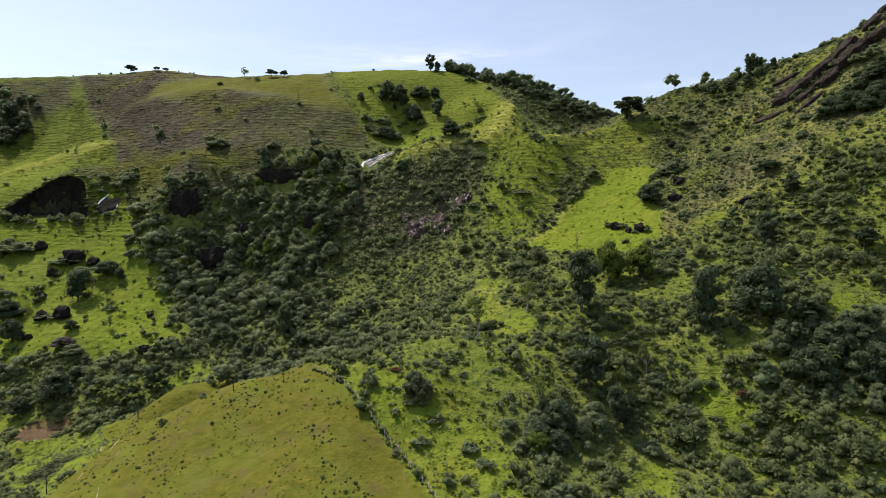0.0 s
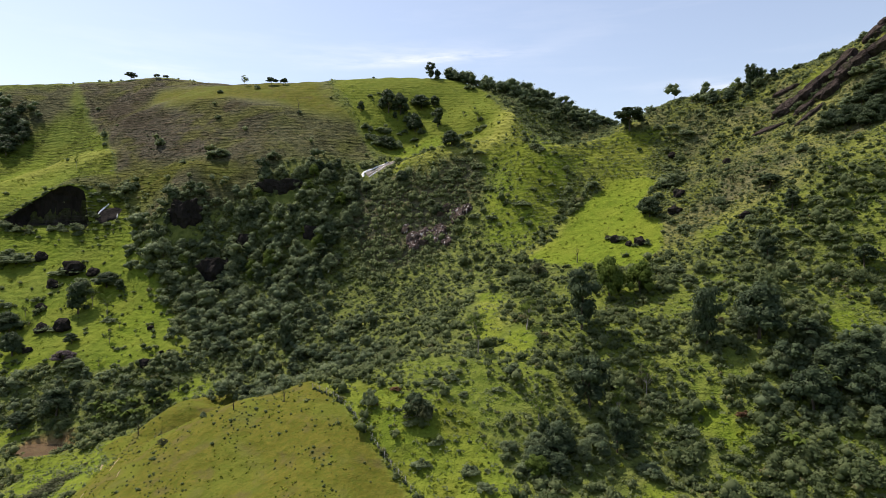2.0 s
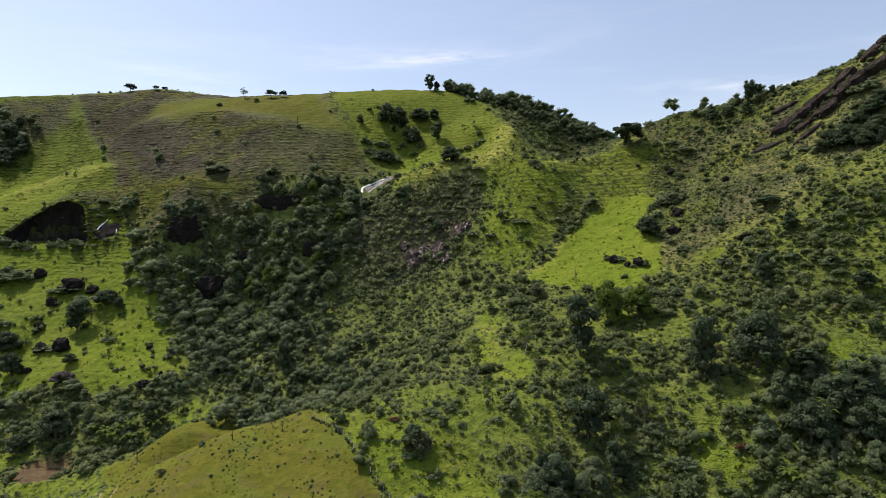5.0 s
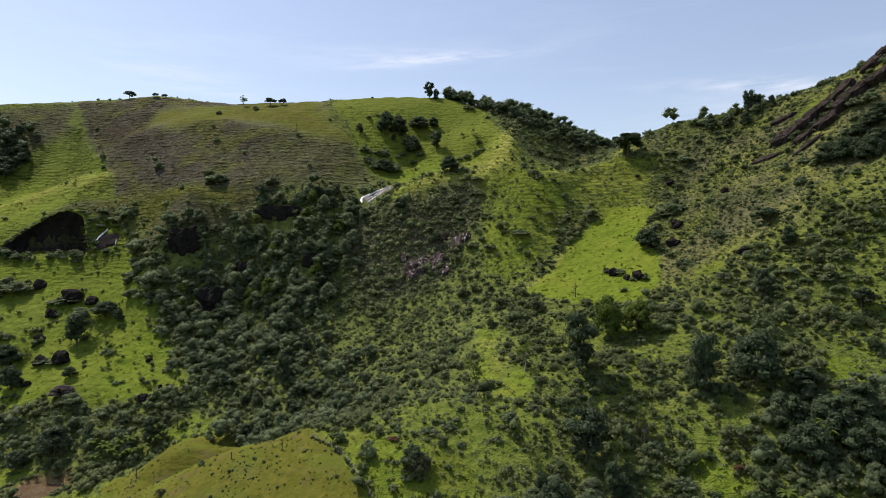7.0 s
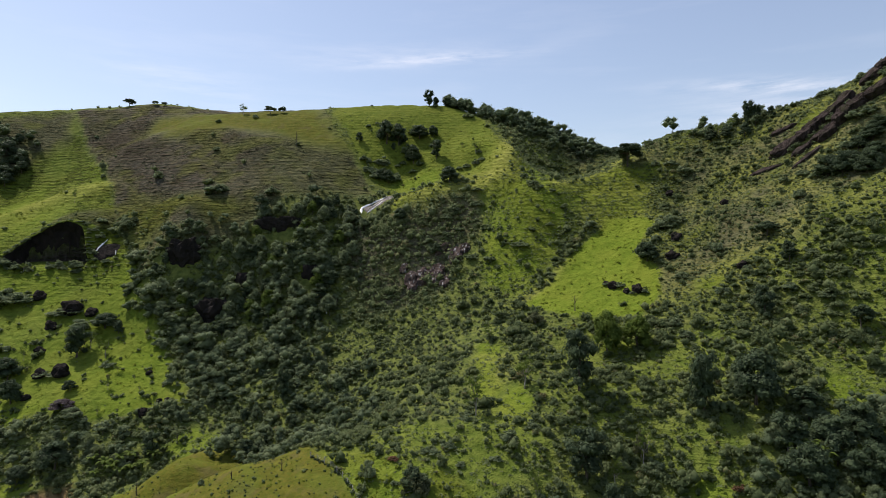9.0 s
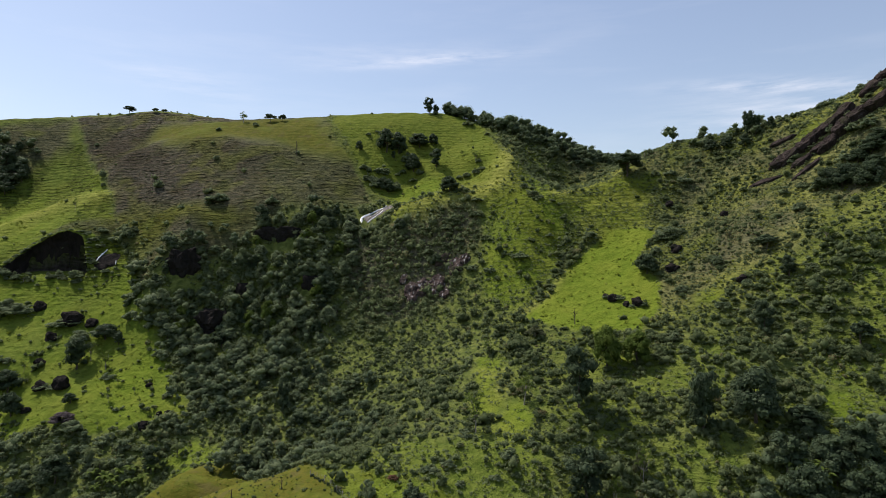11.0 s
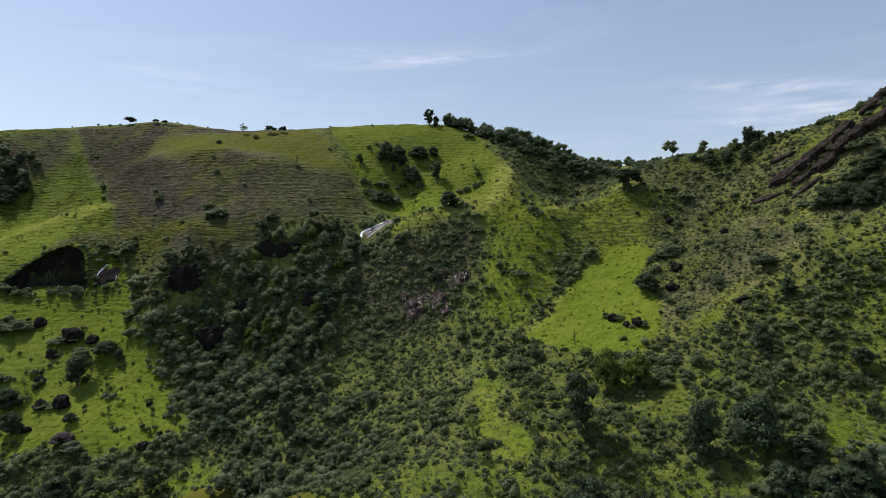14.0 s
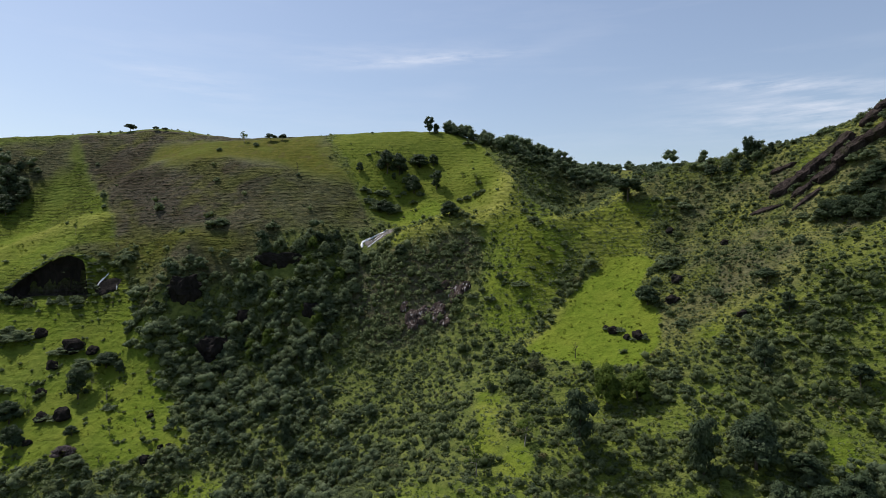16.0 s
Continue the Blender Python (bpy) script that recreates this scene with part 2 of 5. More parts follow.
# ---- landform ----
# Crests, spurs, gullies and valley floors of the place: x, y, height in metres.
NORTH_RIDGE = [(-420, 440, 168), (-302, 418, 177), (-252, 416, 176), (-202, 416, 181), (-160, 402, 173), (-136, 399, 172), (-106, 397, 172),
               (-72, 397, 174.5), (-30, 401, 177), (2, 401, 176.5), (29, 396, 169.5), (63, 380, 156), (94, 383, 146), (120, 380, 134)]
NORTH_SLOPE = [(-223, 396, 156), (-271, 382, 147), (-261, 370, 128), (-156, 337, 124), (-118, 318, 115), (-69, 316, 119), (-61, 293, 95),
               (-130, 290, 90.5), (-30, 364, 153), (-90, 350, 143), (-229, 341, 102), (-234, 368, 123),
               (-170, 330, 109), (-91, 294, 91), (-145, 290, 72), (-45, 297, 93), (-44, 329, 119)]
BOWL = [(-17, 344, 124.5), (-6, 340, 127), (-29, 337, 123), (18, 336, 129), (-8, 346, 133), (5, 365, 148), (-24, 308, 107), (-14, 318, 114)]
WEST_SPUR = [(-170, 307, 84), (-208, 311, 87), (-193, 313, 95), (-181, 314, 95), (-172, 310, 88), (-209, 298, 74), (-192, 297, 74), (-230, 300, 82), (-142, 267, 47), (-176, 262, 46), (-171, 241, 30), (-156, 243, 33),
             (-141, 231, 28), (-107, 239, 31), (-98, 233, 29), (-147, 218, 17)]
GULLY = [(-35, 308, 103), (-43, 281, 75), (-49, 267, 55), (-87, 281, 66), (-115, 273, 55), (-115, 279, 64), (-59, 228, 30), (-80, 220, 20), (-87, 207, 15),
         (-112, 206, 12), (-125, 192, 2), (-117, 170, -1), (-140, 201, 4), (-95, 200, 9)]
MIDDLE_SPUR = [(20, 340, 138), (35, 326, 135), (2, 309, 117.5), (-21, 292, 95.5), (27, 297, 110), (29, 270, 87), (5, 276, 80), (-9, 270, 67),
               (12, 213, 48), (-30, 222, 32), (-10, 199, 35), (11, 186, 38), (25, 181, 39), (35, 222, 57)]
NOTCH = [(47, 288, 109), (55, 276, 91), (41, 251, 71), (94, 303, 122), (83, 318, 123.5), (70, 310, 118), (60, 330, 119), (75, 350, 124)]
EAST_RIDGE = [(95, 335, 132), (112, 331, 140), (127, 328, 146), (159, 311, 148), (172, 288, 153), (184, 265, 158), (190, 252, 164), (215, 235, 184), (260, 230, 205),
              (205, 296, 146), (190, 318, 136), (240, 275, 168), (150, 345, 136)]
EAST_SLOPE = [(160, 257, 132), (150, 262, 124), (162, 230, 117), (132, 208, 92), (118, 219, 84), (118, 281, 109), (99, 230, 78), (92, 251, 87),
              (83, 244, 79), (69, 225, 65), (46, 213, 56), (103, 193, 61), (121, 177, 57), (114, 176, 54), (92, 189, 57)]
EAST_FOOT = [(53, 193, 47), (41, 176, 42), (70, 181, 46), (85, 162, 41), (70, 160, 37), (107, 148, 37), (81, 146, 33), (80, 132, 24),
             (54, 159, 29.5), (36, 149, 25), (83, 136, 25), (75, 131, 17), (85, 122, 17), (49, 134, 14), (58, 121, 11), (30, 122, 12)]
NEAR_HILL = [(-38, 164, 29), (-44, 159, 25), (-18, 149, 26), (-6, 145, 25.5), (22, 143, 22), (0, 142, 22.5), (-35, 145, 22.5), (-12, 135, 17.5),
             (-42, 137, 15.5), (-22, 129, 17), (8, 131, 16), (24, 138, 19), (-8, 127, 14), (10, 120, 12.5), (-58, 129, 10), (-81, 165, 13),
             (-80, 140, 7.5), (-82, 158, 10.5), (-82, 191, 17), (-96, 186, 5), (-51, 161, 25.5), (-62, 168, 21), (-69, 170, 17.5), (-50, 180, 17), (-70, 192, 15.5), (-55, 192, 13),
             (-78, 178, 12), (-90, 202, 10)]
OUTSIDE = [(-60, 90, 2), (0, 80, 0), (60, 80, 2), (0, 0, -8), (-140, 60, -8), (140, 60, 14), (-300, 150, 10), (-330, 260, 70), (240, 140, 96),
           (330, 60, 70), (-200, -200, 0), (200, -200, 10), (0, -350, 25), (-450, 0, 30), (-480, 300, 120), (480, 300, 190), (480, -100, 70),
           (-300, 500, 150), (-100, 500, 140), (60, 480, 128), (250, 420, 150), (-420, 650, 130), (0, 620, 158), (130, 640, 184), (300, 620, 196), (500, 560, 190)]
SPOTS = np.array(NORTH_RIDGE + NORTH_SLOPE + WEST_SPUR + GULLY + BOWL + MIDDLE_SPUR + NOTCH + EAST_RIDGE + EAST_SLOPE + EAST_FOOT + NEAR_HILL + OUTSIDE, float)


def bend(r2):
    """The thin plate's kernel."""
    return r2 * np.log(r2 + 1e-9)


def plate():
    """Weights of a smooth sheet laid over the landform lines."""
    p = SPOTS[:, :2] / 100
    n = len(p)
    a = np.zeros((n + 3, n + 3))
    a[:n, :n] = bend(((p[:, None] - p[None]) ** 2).sum(2)) + 0.0015 * np.eye(n)
    a[:n, n], a[:n, n + 1:], a[n, :n], a[n + 1:, :n] = 1, p, 1, p.T
    return np.linalg.solve(a, np.concatenate([SPOTS[:, 2], np.zeros(3)]))


PLATE = plate()


def smooth(a, b, v):
    v = np.clip((v - a) / (b - a), 0, 1)
    return v * v * (3 - 2 * v)


def lattice(x, y, seed):
    """Value noise in -1 to 1 with cells of one unit."""
    i, j = np.floor(x), np.floor(y)
    u, v = x - i, y - j
    u, v = u * u * (3 - 2 * u), v * v * (3 - 2 * v)

    def corner(a, b):
        h = np.sin(a * 127.1 + b * 311.7 + seed * 74.7) * 43758.5453
        return (h - np.floor(h)) * 2 - 1
    return (corner(i, j) * (1 - u) + corner(i + 1, j) * u) * (1 - v) + (corner(i, j + 1) * (1 - u) + corner(i + 1, j + 1) * u) * v


def ripple(x, y, size, seed, octaves=3):
    """Layered noise in about -1 to 1 with features of that many metres."""
    s = 0.0
    for k in range(octaves):
        s = s + lattice(x / size * 2 ** k + 13.7 * k, y / size * 2 ** k - 7.1 * k, seed + k) * 0.5 ** k
    return s / 1.6


def height(x, y):
    """The ground's height."""
    x, y = np.asarray(x, float), np.asarray(y, float)
    p = np.stack([np.clip(x, -700, 700), np.clip(y, -600, 800)], -1).reshape(-1, 2) / 100
    z = np.empty(len(p))
    for k in range(0, len(p), 20000):
        q = p[k:k + 20000]
        z[k:k + 20000] = bend(((q[:, None] - SPOTS[None, :, :2] / 100) ** 2).sum(2)) @ PLATE[:-3] + PLATE[-3] + q @ PLATE[-2:]
    z = z.reshape(x.shape)
    out = smooth(420, 800, np.hypot(x, (y - 150) * 0.9))
    far = 90 + 60 * ripple(x, y, 420, 5, 2) - 60 * smooth(0, -600, y)
    z = z * (1 - out) + far * out
    grassy = smooth(60, 0, np.hypot(np.maximum(np.abs(x + 25) - 40, 0), (y - 145) * 0.8))
    z = z + 2.2 * ripple(x, y, 55, 14, 2) * smooth(285, 330, y) * smooth(430, 390, y) * smooth(-10, -60, x)
    z = z + (1 - 0.75 * grassy) * (1.1 * ripple(x, y, 24, 11) + 0.62 * ripple(x, y, 6, 21, 2))
    return z
# ---- landform end ----


# ---- ground cover in plan ----
WEST_PASTURE = [(-253, 422), (-252, 416), (-240, 402), (-231, 393), (-217, 378), (-195, 352), (-183, 337), (-173, 322), (-167, 315), (-150, 297), (-132, 275), (-114, 255), (-98, 235), (-97, 228),
                (-112, 223), (-129, 220), (-147, 226), (-165, 222), (-260, 250), (-360, 420)]
DRY_FIELD = [(-250, 424), (-249, 416), (-237, 402), (-228, 393), (-214, 378), (-192, 352), (-181, 337), (-171, 322), (-165, 315), (-148, 297), (-143, 288), (-120, 285), (-98, 293), (-80, 301), (-63, 304), (-42, 318),
             (-37, 323), (-45, 338), (-57, 355), (-65, 370), (-73, 389), (-74, 410)]
OLIVE_TOP = [(-182, 376), (-186, 400), (-136, 396), (-76, 398), (-70, 380), (-62, 362), (-54, 350), (-62, 346), (-76, 346), (-92, 352), (-117, 358), (-132, 363), (-154, 365)]
UPPER_PASTURE = [(-72, 410), (-68, 382), (-53, 356), (-40, 334), (-28, 324), (-19, 320), (5, 308), (33, 310), (39, 324), (27, 384), (2, 410)]
SPUR_CREST = [(-26, 298), (-24, 307), (-16, 312), (5, 306), (30, 311), (42, 326), (45, 291), (52, 277), (42, 270), (32, 283), (18, 298), (-1, 298), (-17, 293)]
SPUR_FLANK = [(18, 298), (30, 280), (51, 272), (45, 248), (32, 239), (20, 250), (19, 274)]
EAST_FIELD = [(95, 267), (88, 260), (81, 252), (80, 247), (85, 238), (80, 221), (70, 212), (59, 214), (48, 219), (34, 233), (30, 236), (45, 248), (58, 265), (75, 277), (86, 276)]
NOTCH_GRASS = [(56, 302), (70, 335), (92, 330), (104, 320), (108, 302), (98, 292), (89, 278), (77, 273), (66, 280), (58, 290)]
NEAR_GRASS = [(-35, 164), (-24, 149), (-14, 136), (-3, 120), (2, 100), (-70, 95), (-90, 136), (-90, 168), (-103, 184), (-98, 192), (-86, 203), (-64, 200)]
FENCE_GRASS = [(-34, 162), (-12, 156), (6, 148), (14, 138), (16, 118), (-3, 118), (-14, 136), (-24, 149)]
OPENINGS = [(16, 206, 5), (23, 176, 6), (14, 188, 4), (66, 145, 5), (108, 164, 6), (88, 152, 3), (158, 267, 4), (166, 266, 4), (152, 268, 3), (58, 200, 5), (95, 215, 6), (46, 126, 6), (62, 133, 5)]
GULLY_WOOD = [(-143, 284), (-117, 284), (-98, 291), (-84, 299), (-63, 302), (-40, 308), (-38, 278), (-46, 265), (-29, 232), (-30, 175), (-60, 196), (-73, 206), (-98, 219),
              (-95, 232), (-123, 266)]
VALLEY_WOOD = [(-165, 221), (-129, 219), (-96, 227), (-71, 212), (-92, 205), (-99, 199), (-119, 199), (-150, 204)]
UPPER_GULLY = [(-140, 282), (-117, 284), (-98, 292), (-84, 299), (-63, 303), (-42, 309), (-37, 296), (-40, 282), (-46, 268), (-60, 255), (-90, 250), (-112, 262), (-128, 270)]
LOWER_GULLY = [(-92, 248), (-60, 250), (-40, 232), (-34, 200), (-50, 186), (-75, 206), (-98, 222)]
FOOT_WOOD = [(82, 150), (96, 156), (114, 155), (106, 132), (86, 130), (78, 140)]
RIDGE_WOOD = [(2, 404), (20, 392), (30, 383), (53, 369), (72, 362), (88, 366), (106, 374), (112, 400), (60, 410)]
EAST_WOOD = [(80, 154), (96, 158), (116, 157), (104, 130), (82, 130), (76, 142)]
LOWER_WOOD = [(17, 134), (24, 146), (37, 149), (45, 143), (41, 133), (27, 130)]
CREST_WOOD = [(118, 324), (133, 318), (156, 304), (168, 298), (150, 288), (130, 302)]
FAR_WOOD = [(20, 560), (260, 560), (300, 660), (20, 680)]
WEST_CLUMP = [(-300, 400), (-262, 392), (-252, 376), (-258, 362), (-290, 352), (-310, 370)]
BOWL_GRASS = [(-28, 320), (-27, 338), (-16, 347), (2, 336), (2, 308), (-14, 310)]
LOWER_GREEN = [(-171, 325), (-135, 322), (-94, 304), (-116, 294), (-154, 306)]
RUSTY_PATCH = [(-232, 404), (-177, 388), (-194, 378), (-160, 356), (-189, 354), (-210, 376)]
POND = [(-135, 190.5), (-134.5, 197.5), (-128, 198.5), (-121, 197.5), (-117, 192.5), (-120.5, 187.5), (-126.5, 184.5)]
BANK = [(-126 + 1.7 * (a + 126), 193 + 1.7 * (b - 193)) for a, b in POND]
CLIFF = [(-217, 300), (-213.5, 306.5), (-210, 311), (-204, 313), (-195, 312), (-187, 313.5), (-182, 312.5), (-177.5, 309), (-175, 303), (-176, 298), (-187, 297), (-203, 297)]
STREAM_GRASS = [(-124, 186), (-107, 189), (-96, 191), (-84, 180), (-82, 162), (-90, 146), (-104, 158), (-116, 172), (-128, 182)]
VALLEY_GRASS = [(-98, 210), (-88, 219), (-76, 212), (-74, 204), (-86, 203)]
CREST_LINE = [(22, 345), (36, 345), (50, 326), (56, 308), (60, 297), (59, 280), (51, 271), (46, 286), (41, 304), (29, 318)]
WEST_BRACKEN = [(-300, 396), (-287, 412), (-253, 417), (-243, 395), (-248, 388), (-255, 380), (-267, 368), (-300, 358)]
LIP_BRACKEN = [(-214, 319), (-194, 327), (-172, 323), (-167, 313), (-181, 315.5), (-200, 318)]
FLANK_GRASS = [(18, 299), (34, 302), (45, 291), (54, 287), (56, 280), (53, 266), (41, 252), (28, 244), (20, 250), (16, 261), (19, 273), (24, 284)]
LOW_GRASS = [(-28, 162), (-13, 171), (2, 167), (16, 177), (23, 169), (29, 157), (20, 148), (10, 141), (7, 119), (-2, 120), (-18, 147)]
BOG_GRASS = [(-136, 191), (-107, 184), (-96, 180), (-90, 154), (-92, 141), (-105, 147)]
LEFT_GRASS = [(-152, 204), (-138, 203), (-134, 199), (-141, 195), (-150, 196)]


def inside(x, y, outline):
    """Metres by which plan points lie inside an outline (minus: outside)."""
    x, y = np.asarray(x, float), np.asarray(y, float)
    near, within = np.full(x.shape, 1e9), np.zeros(x.shape, bool)
    for (ax, ay), (bx, by) in zip(outline, outline[1:] + outline[:1]):
        dx, dy = bx - ax, by - ay
        u = np.clip(((x - ax) * dx + (y - ay) * dy) / (dx * dx + dy * dy), 0, 1)
        near = np.minimum(near, np.hypot(x - ax - u * dx, y - ay - u * dy))
        if ay != by:
            within ^= ((ay > y) != (by > y)) & (x < ax + (y - ay) * dx / dy)
    return np.where(within, near, -near)


def region(x, y, outline, soft=2.0, ragged=0.0, seed=31):
    d = inside(x, y, outline)
    if ragged:
        d = d + ragged * ripple(x, y, ragged * 3, seed)
    return smooth(-soft / 2, soft / 2, d)


def along(x, y, line, wide):
    """One on a line of the plan, fading to nothing beside it."""
    x, y, near = np.asarray(x, float), np.asarray(y, float), 1e9
    for (ax, ay), (bx, by) in zip(line, line[1:]):
        dx, dy = bx - ax, by - ay
        u = np.clip(((x - ax) * dx + (y - ay) * dy) / (dx * dx + dy * dy), 0, 1)
        near = np.minimum(near, np.hypot(x - ax - u * dx, y - ay - u * dy))
    return np.exp(-(near / wide) ** 2)


# low ribs across the slopes, flat on top and steep below: a line in plan, half width, rise
SLOPE_RIBS = [([(-250, 318), (-237, 329), (-234, 342), (-220, 347), (-205, 344), (-188, 339)], 8.0, 3.6), ([(-200, 364), (-185, 369), (-171, 371), (-153, 369), (-129, 360), (-109, 351), (-90, 346)], 9.0, 3.2),
              ([(-173, 321), (-155, 317), (-138, 311), (-123, 303)], 6.0, 2.4), ([(-200, 358), (-184, 356), (-170, 355)], 6.0, 1.6), ([(-16, 304), (-7, 303), (5, 300), (19, 300), (29, 302)], 6.0, 2.4),
              ([(31, 318), (38, 332), (42, 356)], 6.0, 1.8), ([(57, 294), (72, 304), (86, 306), (92, 300)], 6.0, 1.8), ([(-60, 352), (-40, 348), (-20, 356)], 6.0, 1.2),
              ([(8, 205), (16, 196), (24, 186), (30, 176)], 5.0, 1.6), ([(-4, 172), (10, 164), (26, 158)], 5.0, 1.6), ([(110, 250), (124, 238), (136, 222)], 8.0, 2.0), ([(96, 214), (110, 200), (122, 190)], 7.0, 1.8)]


def ground_at(x, y):
    """The ground with its ribs, a hollow behind the near hill, and the cliff and the pond cut into it."""
    z = height(x, y)
    for line, wide, rise in SLOPE_RIBS:
        z = z + rise * along(x, y, line, wide)
    z = z - 2.6 * along(x, y, [(-60, 177), (-72, 178), (-83, 174)], 5.0) + 2.7 * along(x, y, [(-100, 186), (-91, 186), (-82, 185), (-70, 185), (-64, 187)], 5.0)
    hole = region(x, y, CLIFF, 1.6, 1.2, 77)
    z = z * (1 - hole) + np.minimum(z, 74 + 0.25 * (np.asarray(y) - 298)) * hole
    bank, pool = region(x, y, BANK, 11.0), region(x, y, POND, 2.4, 0.8, 63)
    z = z * (1 - bank) + np.maximum(z, 2.3) * bank
    return z * (1 - pool) + np.minimum(z, 0.7) * pool


def covers(x, y):
    """Shares of the kinds of ground: lush, olive and dry grass, bare rock, bare soil, and how far cattle treads mark it."""
    west, drys = region(x, y, WEST_PASTURE, 2, 1.5), region(x, y, DRY_FIELD, 2, 2.0) * smooth(-8, 14, inside(x, y, DRY_FIELD) + 12 * ripple(x, y, 26, 37) + 30 * smooth(318, 345, y))
    upper, crest = region(x, y, UPPER_PASTURE, 2, 1.5), region(x, y, SPUR_CREST, 5, 3)
    field, near, strip = region(x, y, EAST_FIELD, 1.5, 1.5), region(x, y, NEAR_GRASS, 1.2, 0.6), region(x, y, FENCE_GRASS, 4, 3)
    east = smooth(0, 40, x - 0.1 * (y - 150)) * (1 - field)
    n = ripple(x, y, 17, 51)
    upslope = smooth(55, 85, x) * smooth(190, 225, y) * (1 - field)
    lush = np.maximum.reduce([0.9 * region(x, y, FLANK_GRASS, 8, 5), 0.52 * region(x, y, LOW_GRASS, 8, 5), 0.85 * region(x, y, BOG_GRASS, 4, 3), west * (0.82 + 0.3 * n) * (1 - 0.45 * smooth(350, 395, y)), upper * 0.72, crest * 0.95, field, 0.9 * region(x, y, BOWL_GRASS, 6, 4), 0.85 * region(x, y, STREAM_GRASS, 3, 2), 0.8 * region(x, y, VALLEY_GRASS, 3, 2), 0.85 * region(x, y, LEFT_GRASS, 3, 2), strip * 0.85, 0.6 * region(x, y, SPUR_FLANK, 6, 4), 0.9 * region(x, y, CREST_LINE, 4, 3),
                              0.42 * region(x, y, OLIVE_TOP, 8, 6), 0.9 * region(x, y, NOTCH_GRASS, 8, 5), east * smooth(-0.45, 0.3, n) * (0.42 - 0.30 * upslope)])
    for ox, oy, r in OPENINGS:
        lush = np.maximum(lush, 0.9 * smooth(r + 1, r - 3, np.hypot(x - ox, (y - oy) * 0.7) + 4.5 * ripple(x, y, 7, 8)))
    olive = np.maximum.reduce([near * 0.95, 0.92 * region(x, y, OLIVE_TOP, 16, 8), 0.7 * region(x, y, LOWER_GREEN, 14, 9), 0.3 * crest, 0.25 * upper * (1 - region(x, y, BOWL_GRASS, 6, 4)), 0.3 * upslope, 0.45 * strip * smooth(-0.1, 0.4, ripple(x, y, 9, 3))])
    dry = np.maximum(drys * (1 - 0.4 * smooth(-130, -75, x)) * (0.95 - 0.35 * smooth(0.1, 0.5, ripple(x, y, 24, 13)) - 0.9 * np.maximum(region(x, y, OLIVE_TOP, 16, 8), region(x, y, LOWER_GREEN, 14, 9))), 0.6 * upslope * smooth(-0.2, 0.3, ripple(x, y, 21, 91)))
    dry = np.maximum(dry, 0.75 * region(x, y, [(-46, 302), (-24, 300), (16, 296), (16, 280), (2, 262), (-30, 262), (-44, 280)], 8, 5))
    fern = np.maximum(0.8 * region(x, y, WEST_BRACKEN, 12, 9), 0.6 * region(x, y, LIP_BRACKEN, 5, 3))
    dry, lush = np.maximum(dry, 0.85 * fern), lush * (1 - 0.6 * fern)
    hole = inside(x, y, CLIFF)
    rock = smooth(-0.8, 0.6, hole) * smooth(4.5, 2.0, hole) * smooth(299, 304, y)
    soil = smooth(-1.6, -0.2, inside(x, y, POND)) * 0.8
    tread = np.maximum.reduce([drys * (1 - 0.85 * region(x, y, OLIVE_TOP, 8, 6)), west * smooth(255, 315, y) * (0.25 + 0.75 * smooth(-0.1, 0.35, ripple(x, y, 30, 23) + 0.5 * smooth(330, 370, y))), 0.2 * upper, 0.25 * crest, 0.35 * east, 0.12 + 0 * x]) * (1 - 0.5 * field)
    tread = np.maximum(tread, fern)
    pale = np.maximum.reduce([0.85 * along(x, y, [(-24, 309), (-12, 307), (5, 305), (19, 305), (30, 311), (36, 326), (40, 350)], 7.0), 0.8 * along(x, y, [(57, 298), (72, 308), (88, 316), (96, 326)], 7.0), 0.55 * along(x, y, SLOPE_RIBS[0][0], 8.0),
                              0.6 * along(x, y, [(150, 312), (165, 292), (178, 268), (190, 250), (215, 232)], 10.0), 0.5 * along(x, y, [(30, 237), (45, 249), (58, 267)], 2.5), 0.45 * along(x, y, [(14, 206), (21, 198), (18, 190)], 3.0)])
    pale = np.maximum(pale * smooth(-0.7, 0.0, ripple(x, y, 11, 59)), 0.28 * upslope * smooth(-0.3, 0.3, ripple(x, y, 13, 93)))
    return dict(pale=pale, lush=lush, olive=olive, dry=dry, rock=rock, soil=soil, tread=tread, rust=region(x, y, RUSTY_PATCH, 14, 9))


# bare rock: x, y, length, width, turn, thickness, seed
CENTRE_ROCKS = [(-13, 271, 10, 7, 75, 3.2, 1), (-8, 272, 9, 6, 80, 3.0, 21), (-2, 271.5, 11, 7, 70, 3.2, 22), (1, 279.5, 8, 4, 25, 2.2, 2), (6.5, 276, 10, 7, 60, 2.8, 23), (11, 276, 6, 4.5, 60, 2.0, 25), (-17, 276, 7, 4, 60, 1.8, 24), (2, 267, 7, 5, 70, 2.0, 26),
                (-48, 270, 6, 4, 80, 1.8, 12)]
EAST_ROCKS = []
